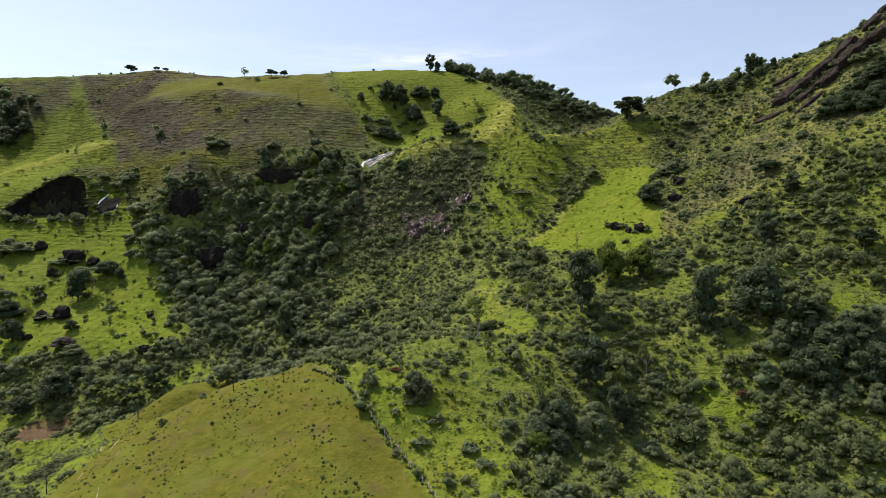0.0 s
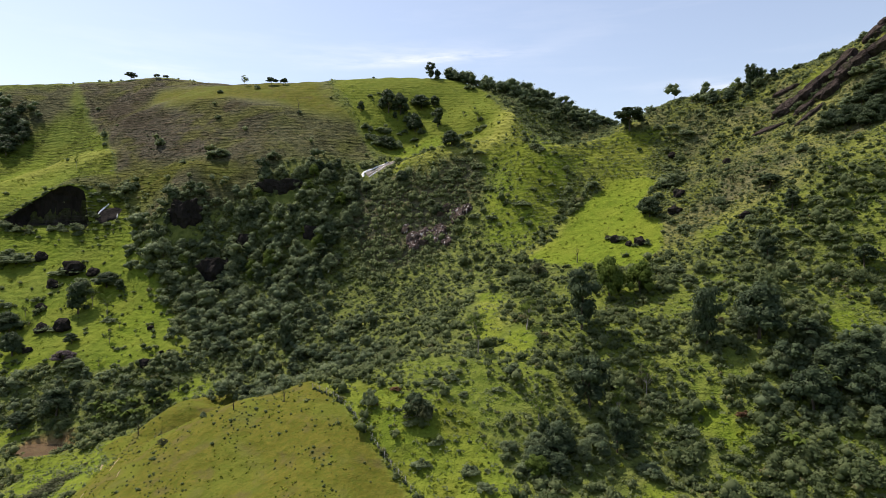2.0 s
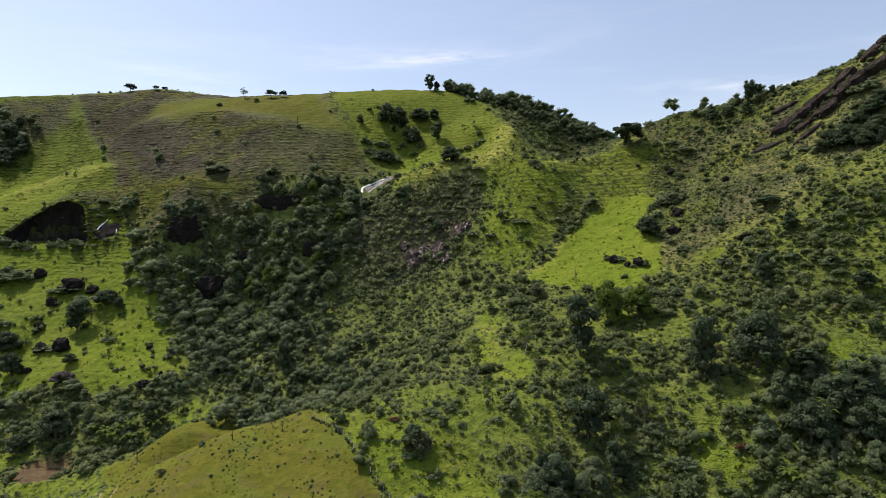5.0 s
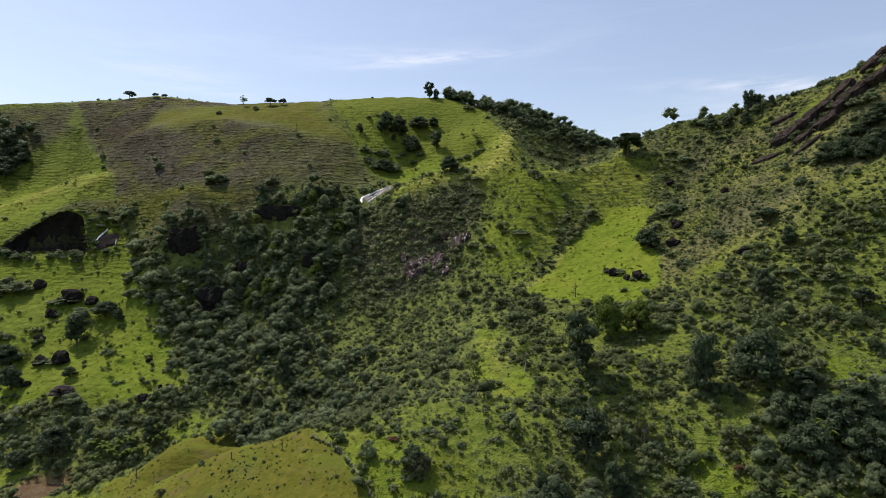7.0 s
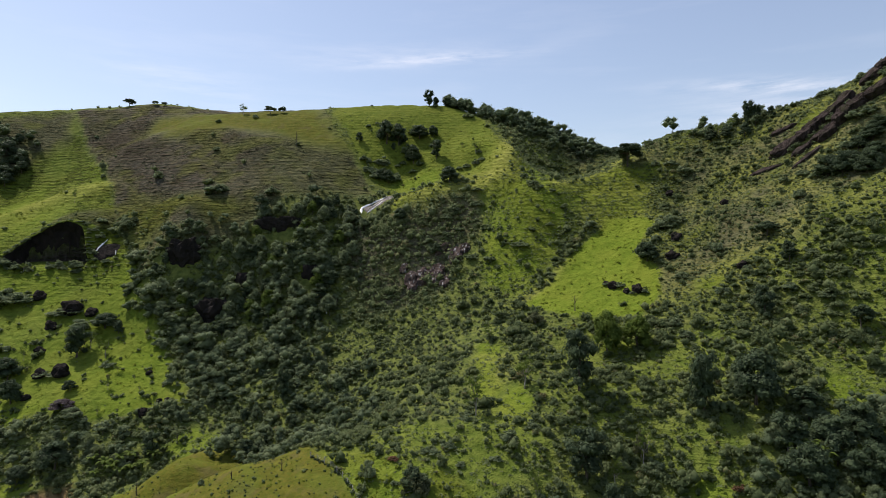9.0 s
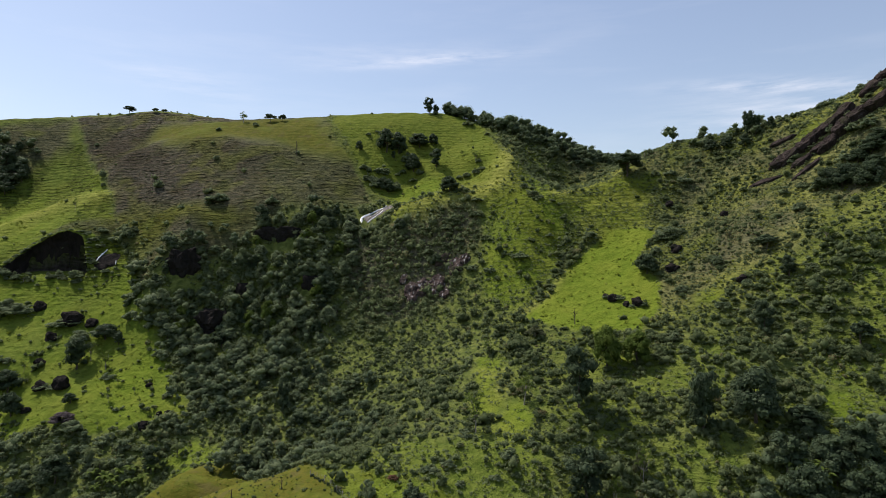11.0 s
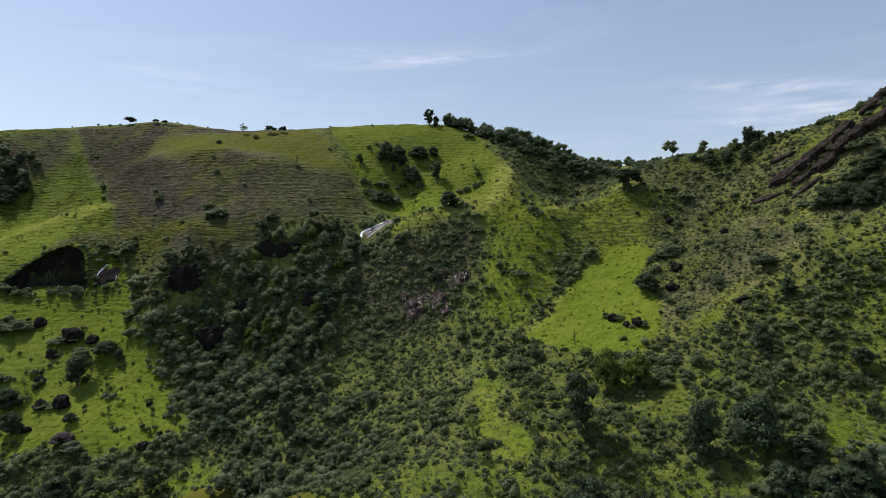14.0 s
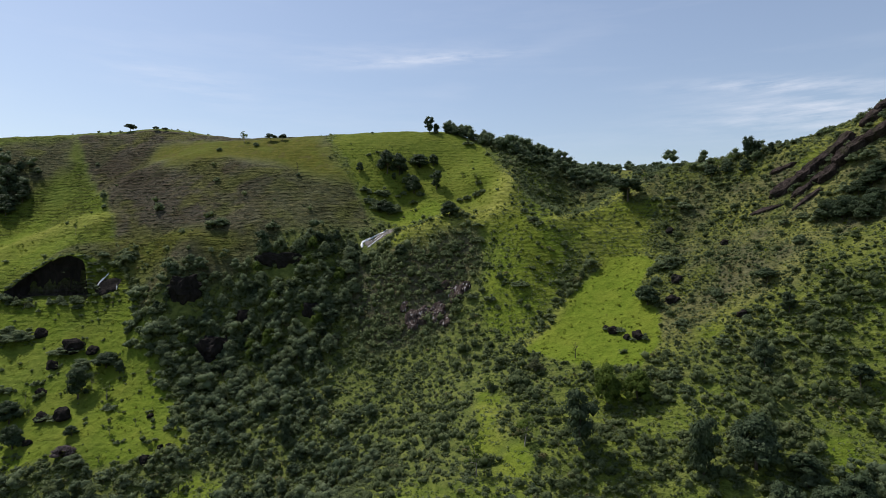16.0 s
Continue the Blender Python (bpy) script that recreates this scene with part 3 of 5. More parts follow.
# long slanting ribs: a line in plan, width, thickness
RIBS = [([(147, 267.5), (154.5, 263.5), (161.7, 261), (168.6, 259), (174, 256)], 6.5, 5.0), ([(150.5, 258.5), (157, 256.5), (161.5, 254.5)], 4.5, 3.2),
        ([(159, 253.5), (164.4, 252.5), (169.7, 251.5), (174, 249), (179, 243), (187, 237)], 7.0, 5.5), ([(178, 256.5), (184, 253), (192, 248)], 6.0, 4.5),
        ([(138.5, 267), (144, 262.5)], 3.2, 1.6), ([(148, 253), (156, 251.5)], 3.4, 2.0), ([(152, 277), (157, 273)], 3.0, 2.2), ([(183, 240), (192, 231)], 6.0, 4.0)]
for n, (line, wide, thick) in enumerate(RIBS):
    for k, ((ax, ay), (bx, by)) in enumerate(zip(line, line[1:])):
        span = math.hypot(bx - ax, by - ay)
        EAST_ROCKS.append(((ax + bx) / 2, (ay + by) / 2, span * 1.9, 0.85 * wide * (1.1 - 0.12 * ((n + k) % 3)), math.degrees(math.atan2(by - ay, bx - ax)), 1.6 * thick * (0.9 + 0.15 * (k % 2)), 300 + 10 * n + k))
WEST_ROCKS = [(-167, 306, 17, 9, 15, 1.8, 14)]
# upright rock walls in the gully: x, y, length, depth, turn, tallness, seed
ROCK_WALLS = [(-121, 286, 16, 8, 6, 17.0, 8), (-103, 274, 15, 8, 4, 15.0, 9), (-77, 295, 24, 6, -4, 9.0, 10), (-92, 283, 9, 5, 0, 9.0, 28), (-60, 279, 9, 5, -12, 9.0, 29)]


def bare(x, y):
    """Where bare rock leaves no room for plants."""
    d = np.zeros(np.shape(x))
    for rx, ry, long, wide, turn, *_ in CENTRE_ROCKS + EAST_ROCKS + WEST_ROCKS + ROCK_WALLS + [(q[0], q[1] - 0.5 * q[3] - 1, q[2] * 0.9, 7, q[4]) for q in ROCK_WALLS] + [(-33, 310, 25, 13, 36), (-169, 307, 11, 8, 50), (-49, 268, 6, 4, 60)]:
        c, s = math.cos(radians(turn)), math.sin(radians(turn))
        u, v = ((x - rx) * c + (y - ry) * s) / long * 2, (-(x - rx) * s + (y - ry) * c) / wide * 2
        d = np.maximum(d, smooth(0.95, 0.55, np.hypot(u, v) + 0.3 * ripple(x, y, 4, 33)))
    return d


# ---- mesh helpers ----
def sheet(name, verts, faces, material, tone=None, flat=True):
    """A mesh from arrays: verts n x 3, and a list of face arrays (triangles, quads)."""
    me = bpy.data.meshes.new(name)
    verts = np.asarray(verts, np.float32)
    me.vertices.add(len(verts))
    me.vertices.foreach_set("co", verts.ravel())
    loops = np.concatenate([f.ravel() for f in faces]).astype(np.int32)
    sizes = np.concatenate([np.full(len(f), f.shape[1]) for f in faces])
    me.loops.add(len(loops))
    me.loops.foreach_set("vertex_index", loops)
    me.polygons.add(len(sizes))
    me.polygons.foreach_set("loop_start", np.concatenate([[0], np.cumsum(sizes)[:-1]]).astype(np.int32))
    if not flat:
        me.polygons.foreach_set("use_smooth", np.ones(len(sizes), bool))
    me.update(calc_edges=True)
    me.validate()
    if tone is not None:
        me.attributes.new("tone", "FLOAT", "POINT").data.foreach_set("value", np.asarray(tone, np.float32))
    me.materials.append(material)
    return me


class Heap:
    """Gathers pieces of mesh into one."""

    def __init__(self):
        self.v, self.t, self.q, self.tone, self.n = [], [], [], [], 0

    def add(self, v, tris=None, quads=None, tone=0.5):
        v = np.asarray(v, float).reshape(-1, 3)
        self.v.append(v)
        if tris is not None:
            self.t.append(np.asarray(tris) + self.n)
        if quads is not None:
            self.q.append(np.asarray(quads) + self.n)
        self.tone.append(np.broadcast_to(tone, (len(v),)))
        self.n += len(v)

    def mesh(self, name, material, flat=True):
        faces = [np.concatenate(f) for f in (self.t, self.q) if f]
        return sheet(name, np.concatenate(self.v), faces, material, np.concatenate(self.tone), flat)


OCTA_V = np.array([(0.71, 0.71, 0), (-0.71, 0.71, 0), (-0.71, -0.71, 0), (0.71, -0.71, 0), (0, 0, 1), (0, 0, -1)])
OCTA_F = np.array([(0, 1, 4), (1, 2, 4), (2, 3, 4), (3, 0, 4), (1, 0, 5), (2, 1, 5), (3, 2, 5), (0, 3, 5)])


def unit(v):
    return v / np.maximum(np.linalg.norm(v, axis=-1, keepdims=True), 1e-9)


def leaves(heap, rng, centre, radius, count, size, tone, low=-0.35, core=0.74):
    """Sprays of leaves over blobs: count small blades on each, and a rough core, toned darker, that closes it."""
    centre, radius = np.asarray(centre, float), np.asarray(radius, float)
    n = len(centre)
    tone = np.broadcast_to(tone, (n,))
    size = np.broadcast_to(size, (n,))
    d = unit(rng.normal(size=(n, count, 3)))
    d[..., 2] = np.where(d[..., 2] < low, -d[..., 2] * 0.6, d[..., 2])
    lump = 0.92 + 0.22 * np.sin(d[..., 0] * 5 + centre[:, None, 0] * 3) * np.cos(d[..., 1] * 4 + centre[:, None, 1] * 3) + rng.uniform(-0.16, 0.16, (n, count))
    p = centre[:, None] + d * radius[:, None] * lump[..., None]
    nor = unit(d / np.maximum(radius[:, None], 0.05) * radius.mean() + 0.3 * rng.normal(size=d.shape) + np.array((0, 0, 0.2)))
    a = unit(np.cross(nor, rng.normal(size=d.shape)))
    b = np.cross(nor, a)
    s = size[:, None, None] * rng.uniform(0.6, 1.35, (n, count, 1))
    corners = np.stack([p + a * s, p - a * s * 0.6 + b * s * 0.75, p - a * s * 0.5 - b * s * 0.7], 2).reshape(-1, 3)
    heap.add(corners, tris=np.arange(n * count * 3).reshape(-1, 3), tone=np.repeat(np.clip(tone, 0, 1), count * 3))
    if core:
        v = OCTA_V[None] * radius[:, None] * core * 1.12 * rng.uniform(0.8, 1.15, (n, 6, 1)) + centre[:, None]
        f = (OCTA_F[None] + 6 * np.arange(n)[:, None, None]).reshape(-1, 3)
        # cores a step darker: the shade inside the foliage, put into their tone
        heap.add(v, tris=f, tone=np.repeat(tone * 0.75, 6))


def tube(heap, points, radii, sides=6):
    """A tapered limb along points."""
    points, m = np.asarray(points, float), len(points)
    along = unit(np.gradient(points, axis=0))
    side = unit(np.cross(along, np.array((0.31, 0.95, 0.12))))
    other = np.cross(along, side)
    turn = np.linspace(0, 2 * np.pi, sides, endpoint=False)
    ring = side[:, None] * np.cos(turn)[None, :, None] + other[:, None] * np.sin(turn)[None, :, None]
    v = points[:, None] + ring * np.asarray(radii)[:, None, None]
    i, j = np.meshgrid(np.arange(m - 1), np.arange(sides), indexing="ij")
    k = (j + 1) % sides
    q = np.stack([i * sides + j, i * sides + k, (i + 1) * sides + k, (i + 1) * sides + j], -1).reshape(-1, 4)
    heap.add(v, quads=q)


def part(name, mesh, parent, label=""):
    ob = new(name, mesh)
    ob.parent = parent
    return tagged(ob, label)


# ---- the ground, one sheet to the horizon ----
def steps(a, b, inner, outer):
    """Even steps from a to b, then ever longer ones out to the horizon."""
    line = list(np.arange(a, b + 0.01, inner))
    gap, low, high = inner, a, b
    while high < outer or low > -outer:
        gap = min(gap * 1.22, 260)
        if high < outer:
            high += gap
            line.append(high)
        if low > -outer:
            low -= gap
            line.insert(0, low)
    return np.array(line)


gx, gy = steps(-318, 226, 1.4, 3600), steps(96, 436, 1.4, 3600)
GX, GY = np.meshgrid(gx, gy)
GZ = ground_at(GX, GY)
rows_n, cols_n = GX.shape
idx = np.arange(rows_n * cols_n).reshape(rows_n, cols_n)
quads = np.stack([idx[:-1, :-1], idx[:-1, 1:], idx[1:, 1:], idx[1:, :-1]], -1).reshape(-1, 4)
ground_mesh = sheet("ground", np.stack([GX, GY, GZ], -1).reshape(-1, 3), [quads], GROUND, flat=False)
for key, value in covers(GX, GY).items():
    ground_mesh.attributes.new(key, "FLOAT", "POINT").data.foreach_set("value", np.clip(value, 0, 1).astype(np.float32).ravel())
tagged(new("ground", ground_mesh), "steep green and brown pasture hills with scrubby slopes", "hillside", kind="structure")


def lie(x, y):
    """The height of the ground's sheet, read off its grid."""
    x, y = np.asarray(x, float), np.asarray(y, float)
    i, j = np.clip(np.searchsorted(gx, x) - 1, 0, cols_n - 2), np.clip(np.searchsorted(gy, y) - 1, 0, rows_n - 2)
    u, v = (x - gx[i]) / (gx[i + 1] - gx[i]), (y - gy[j]) / (gy[j + 1] - gy[j])
    return (GZ[j, i] * (1 - u) + GZ[j, i + 1] * u) * (1 - v) + (GZ[j + 1, i] * (1 - u) + GZ[j + 1, i + 1] * u) * v


# ---- trees ----
def spot(x, y, sink=0.15):
    return float(lie(np.array([float(x)]), np.array([float(y)]))[0]) - sink


def limbs(rng, heap, targets, h, thick, fork=0.4, lean=0.06, apart=None):
    """A trunk that forks towards the crown's blobs; apart collects each limb by itself."""
    top = np.array((rng.uniform(-lean, lean) * h, rng.uniform(-lean, lean) * h, fork * h))
    tube(heap, [(0, 0, -0.5), (0, 0, 0.1 * h), top * (0.5, 0.5, 0.55) + (0, 0, 0.02 * h), top], [thick * 1.35, thick, thick * 0.85, thick * 0.75], 8)
    for c in targets:
        mid = top + (np.asarray(c) - top) * 0.5 + rng.normal(size=3) * 0.03 * h
        limb = heap if apart is None else Heap()
        tube(limb, [top, mid, c], [thick * 0.55, thick * 0.32, thick * 0.1], 5)
        if apart is not None:
            apart.append(limb)


def tree_kind(kind, seed):
    """One tree 10 m high: an empty at its foot with its trunk and crown."""
    rng = np.random.default_rng(seed)
    h, wood, crown = 10.0, Heap(), Heap()
    name, words, leaf, bark = {
        "r": ("broadleaf_tree", "dense dark green broadleaf tree with a rounded crown", LEAF_DARK, BARK),
        "t": ("tall_tree", "tall dark green tree with a clumpy upright crown", LEAF_DARK, BARK),
        "u": ("umbrella_tree", "spreading umbrella-shaped tree with a flat green crown", LEAF_DARK, BARK),
        "w": ("woodland_tree", "leafy green woodland tree crowding the dark gully", LEAF_WOOD, BARK),
        "s": ("slender_tree", "slender open tree with thin light green foliage", LEAF_FRESH, PALE_BARK),
        "f": ("leafy_tree", "leafy mid-green tree with a full lit crown", LEAF_FRESH, BARK),
        "b": ("bush", "dense green bush growing on the grassy slope", LEAF_WOOD, BARK),
        "g": ("grey_bush", "greyish green thinly leaved bush on the slope", LEAF_GREY, PALE_BARK),
        "p": ("flowering_bush", "purple flowering bush at the pasture edge", LEAF_PURPLE, BARK),
        "q": ("rusty_bush", "low bush with rusty red-brown leaves", LEAF_RUST, BARK),
        "d": ("dead_tree", "bare dead tree with dark forked branches", None, BARK)}[kind]
    if kind in "rfpw":
        n = 34
        d = unit(rng.normal(size=(n, 3)))
        d[:, 2] = np.abs(d[:, 2]) * 1.7 - 0.72
        c = d * (3.5, 3.5, 3.9) * rng.uniform(0.75, 1.08, (n, 1)) + (0, 0, 4.6)
        r = rng.uniform(1.2, 2.0, n)
        k, s = 104, 0.33
    elif kind == "t":
        n = 30
        z = rng.uniform(1.4, 9.2, n)
        a = rng.uniform(0, 6.28, n)
        w = 3.3 * np.sqrt(np.clip(1 - ((z - 5.6) / 5.2) ** 2, 0.08, 1)) * rng.uniform(0.3, 1.1, n)
        c = np.stack([w * np.cos(a), w * np.sin(a), z], -1)
        r = rng.uniform(1.0, 1.8, n)
        k, s = 90, 0.33
    elif kind == "u":
        n = 34
        a, w = rng.uniform(0, 6.28, n), 4.3 * np.sqrt(rng.uniform(0.02, 1, n))
        c = np.stack([w * np.cos(a), w * np.sin(a), 8.6 - 0.09 * w ** 2 + rng.uniform(-2.8, 0.5, n)], -1)
        r = rng.uniform(1.0, 1.7, n)
        k, s = 110, 0.44
    elif kind == "s":
        n = 20
        z = rng.uniform(3.6, 9.4, n)
        a, w = rng.uniform(0, 6.28, n), rng.uniform(0.3, 3.6, n) * np.sqrt(np.clip(1 - ((z - 6.2) / 4.2) ** 2, 0.1, 1))
        c = np.stack([w * np.cos(a), w * np.sin(a), z], -1)
        r = rng.uniform(0.6, 1.15, n)
        k, s = 64, 0.22
    else:
        n = 34
        a, w = rng.uniform(0, 6.28, n), 4.5 * np.sqrt(rng.uniform(0, 1, n))
        tall = 6.6 * (1 - (w / 5.4) ** 2) * (0.78 + 0.22 * np.sin(2.3 * a + seed))
        c = np.stack([w * np.cos(a), w * np.sin(a), 0.6 + rng.uniform(0.1, 1.0, n) * tall], -1)
        r = rng.uniform(0.8, 1.9, n)
        k, s = 52, 0.42
    root, branches = new(name), []
    if kind == "d":
        for q in range(7):
            a, z = rng.uniform(0, 6.28), rng.uniform(3.5, 7)
            tip = np.array((np.cos(a) * rng.uniform(1, 2.8), np.sin(a) * rng.uniform(1, 2.8), z + rng.uniform(1.5, 3.2)))
            low = np.array((0.1 * np.sin(z), 0.1 * np.cos(z), z))
            branches.append(Heap())
            tube(branches[-1], [low, (low + tip) / 2 + rng.normal(size=3) * 0.2, tip], [0.14, 0.09, 0.03], 5)
        tube(wood, [(0, 0, -0.5), (0.05, 0, 2.5), (0.1, 0.1, 5), (0, 0.2, 7.5), (0.2, 0.3, 9.6)], [0.34, 0.26, 0.2, 0.12, 0.03], 7)
    else:
        flat = np.stack([r * 1.1, r * 1.1, r * (0.55 if kind == "u" else 0.85)], -1)
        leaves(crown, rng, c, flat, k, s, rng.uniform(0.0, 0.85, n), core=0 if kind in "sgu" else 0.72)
        limbs(rng, wood, c[: 14 if kind in "su" else 7], h, 0.20 if kind == "s" else 0.30, 0.12 if kind in "bgpq" else 0.36 if kind != "u" else 0.5, apart=branches if kind in "su" else None)
        part("crown", crown.mesh("crown", leaf), root)
    trunk = part("trunk", wood.mesh("trunk", bark, False), root)
    for limb in branches:
        part("branch", limb.mesh("branch", bark, False), trunk)
    return tagged(root, words, "bush" if kind in "bgpq" else "tree")


SKYLINE_TREES = [("u", -218, 426, 5.4, 8.6), ("u", -196, 418, 3.8, 5.0), ("u", -190, 418, 3.4, 4.2), ("s", -166, 406, 3.0, 2.6),
                 ("s", -126, 388, 8.2, 6.4), ("b", -116, 380, 3.2, 3.5), ("u", -109, 388, 5.7, 7.4), ("u", -102, 390, 5.0, 5.3),
                 ("b", -138, 377, 2.8, 3.5), ("t", -8, 400, 8.6, 6.6), ("t", -3.5, 400, 5.2, 4.6), ("b", -4, 398, 2.6, 4.0), ("b", 6, 402, 3.3, 5.9), ("u", -45, 394, 1.8, 2.2)]
UPPER_TREES = [("r", -32, 357, 11.9, 11.2), ("r", -25, 358, 11.0, 10.6), ("r", -13, 365, 7.4, 12.9), ("r", -48, 355, 5.3, 4.3),
               ("t", -3, 346, 8.7, 7.1), ("r", -16, 350, 9.1, 9.1), ("b", -20, 354, 5.9, 6.6), ("r", -29, 333, 6.8, 8.0), ("b", -36, 335, 5.6, 7.5),
               ("r", -33, 334, 5.6, 6.8), ("b", -25, 336, 5.0, 6.2), ("b", -40, 338, 4.4, 5.6), ("s", 19, 340, 6.3, 5.7), ("r", 4, 306, 7.4, 9.6),
               ("r", -20, 292, 5.9, 6.5), ("s", 12, 351, 3.9, 3.9), ("b", -43, 344, 3.8, 6.4), ("b", -33, 344, 5.1, 7.7)]
BROWN_SLOPE_TREES = [("b", -156, 336, 5.6, 5.6), ("b", -116, 314, 5.8, 11.6), ("t", -88, 299, 8.9, 7.2), ("b", -85, 308, 4.3, 8.0),
                     ("b", -134, 314, 3.2, 3.5), ("b", -199, 358, 4.6, 4.0), ("b", -128, 347, 3.2, 3.9), ("b", -161, 314, 4.7, 8.2),
                     ("b", -223, 394, 2.9, 2.9), ("b", -82, 347, 2.6, 2.6)]
WEST_TREES = [("s", -201, 334, 9.3, 2.8), ("r", -261, 364, 7.6, 9.4), ("r", -257, 373, 7.2, 8.0), ("r", -269, 378, 10.5, 11.0), ("b", -194, 281, 5.3, 12.0)]
PASTURE_TREES = [("b", -196, 280, 4.7, 15.6), ("w", -200, 281, 5.1, 7.8), ("t", -152, 254, 11.0, 10.4), ("s", -149, 259, 8.2, 5.3), ("s", -140, 254, 9.9, 6.4), ("r", -149, 270, 6.2, 11.5), ("b", -145, 270, 3.3, 6.0),
                 ("t", -141, 266, 4.8, 4.7), ("s", -172, 251, 6.5, 3.3), ("r", -173, 243, 8.5, 10.3), ("r", -142, 233, 3.7, 5.4), ("s", -129, 243, 4.1, 3.4), ("s", -128, 234, 5.2, 3.7), ("b", -135, 247, 2.3, 6.0),
                 ("s", -121, 240, 3.1, 2.0), ("s", -116, 234, 2.6, 1.9), ("b", -123, 230, 1.4, 2.6), ("b", -113, 238, 1.6, 1.8), ("t", -109, 242, 1.5, 1.3)]
PASTURE_BUSHES = [("b", -107, 238, 1.4, 4.4), ("p", -140, 225, 4.0, 8.8), ("w", -135, 222, 3.4, 7.8), ("s", -126, 223, 3.7, 2.9), ("b", -173, 258, 1.6, 3.8), ("s", -153, 261, 7.2, 3.9), ("b", -169, 277, 3.4, 11.8),
                  ("b", -173, 274, 2.9, 9.1), ("w", -159, 268, 4.5, 8.4), ("b", -157, 243, 1.8, 9.0), ("s", -168, 247, 2.7, 4.6), ("b", -183, 254, 3.1, 6.1), ("s", -159, 259, 4.8, 3.4)]
CREST_TREES = [("d", -82, 345, 10.2, 2.6), ("r", 4, 402, 3.1, 5.2), ("r", 12, 399, 4.2, 9.6), ("b", 17, 386, 2.9, 7.1), ("b", 8, 402, 2.4, 4.5), ("b", 28, 374, 1.7, 3.5)]
VALLEY_TREES = [("r", -130, 205, 8.6, 11.6), ("r", -141, 202, 5.6, 7.5),
                ("t", -58, 224, 9.5, 5.0), ("t", -99, 208, 6.9, 5.8), ("g", -71, 154, 2.6, 2.9), ("d", -91, 182, 4.4, 2.4),
                ("d", -54, 157, 2.6, 2.4), ("d", -41, 157, 3.5, 2.4), ("d", -91, 140, 5.4, 2.4), ("r", -164, 232, 8.6, 8.6),
                ("b", -63, 160, 1.8, 1.8)]
FENCE_SIDE_TREES = [("b", -18, 150, 5.3, 4.4), ("g", -6, 144, 7.7, 6.9), ("s", 23, 147, 6.5, 4.4), ("b", -5, 146, 4.1, 5.4)]
EAST_TREES = [("t", 40, 176, 14.4, 9.5), ("f", 54, 198, 12.4, 9.5), ("f", 63, 195, 10.1, 10.1), ("s", 25, 182, 11.2, 7.1), ("s", 10, 174, 11.3, 8.4),
              ("g", 34, 220, 5.7, 7.3), ("s", 17, 214, 7.2, 4.4), ("r", 82, 242, 7.2, 9.6), ("u", 93, 304, 12.4, 16.5), ("r", 84, 162, 13.0, 13.9),
              ("t", 70, 162, 14.1, 8.4), ("t", 102, 192, 9.3, 6.0), ("u", 120, 224, 6.2, 8.7), ("t", 118, 206, 6.1, 5.7)]
EAST_SLOPE_TREES = [("u", 123, 178, 8.6, 7.6), ("u", 94, 157, 8.1, 9.0), ("r", 150, 236, 7.5, 7.9), ("r", 153, 232, 8.2, 8.2),
                    ("r", 156, 229, 6.4, 7.6), ("r", 159, 224, 7.5, 8.3), ("b", 148, 239, 3.5, 5.8), ("t", 36, 150, 10.6, 9.5),
                    ("s", 52, 156, 9.3, 4.9), ("b", 97, 261, 6.3, 10.6), ("b", 105, 232, 4.3, 4.7), ("b", 67, 275, 4.6, 6.6),
                    ("b", 89, 252, 3.3, 5.1), ("d", 49, 223, 6.4, 3.4)]
EAST_FOOT_TREES = [("r", 94, 146, 8.1, 10.8), ("r", 102, 148, 8.2, 9.6), ("t", 84, 147, 7.6, 7.6), ("r", 85, 140, 9.1, 10.4),
                   ("t", 97, 137, 8.9, 7.6), ("r", 26, 137, 7.0, 7.6), ("w", 21, 138, 4.0, 5.4), ("w", 31, 136, 4.5, 5.0), ("w", 35, 141, 4.5, 6.0), ("t", 40, 140, 8.4, 5.4),
                   ("f", 20, 131, 4.4, 6.0), ("s", 43, 150, 7.0, 4.2), ("t", 151, 298, 6.6, 4.4), ("t", 153, 296, 4.9, 3.3),
                   ("b", 162, 290, 2.7, 3.8), ("b", 182, 263, 3.4, 4.4), ("s", 107, 321, 4.8, 4.2), ("b", 95, 313, 5.2, 4.1),
                   ("b", 137, 233, 4.3, 5.2), ("s", 131, 206, 6.5, 5.0), ("t", 149, 295.5, 10, 5.4), ("t", 152, 293, 7.5, 4.2), ("s", 143.5, 302, 5.5, 4.2), ("r", 139, 297, 5, 5.6), ("r", 133, 300, 5.4, 6.4),
                   ("s", 138, 303, 5.2, 4.4), ("r", 144.5, 290, 6, 5.4), ("b", 166, 285, 3, 5), ("b", 173, 277, 3, 4.4), ("s", 127, 311, 5, 5), ("s", 132, 308, 4.4, 3.6), ("t", 157, 290, 5, 4)]
RIB_BUSHES = [("r", 149, 238, 4.5, 8), ("r", 154, 236, 5, 8), ("r", 157, 233, 5.5, 9), ("r", 157, 224, 5, 9), ("r", 162, 236, 5, 8), ("r", 166, 234, 5.5, 9), ("b", 168, 246, 4, 7),
              ("b", 171, 242, 4.5, 8), ("b", 160, 241, 4, 6), ("r", 169, 235, 5, 8), ("b", 146, 246, 3.4, 5), ("b", 141, 250, 3, 5), ("r", 163, 228, 5, 8), ("r", 170, 226, 5, 8)]
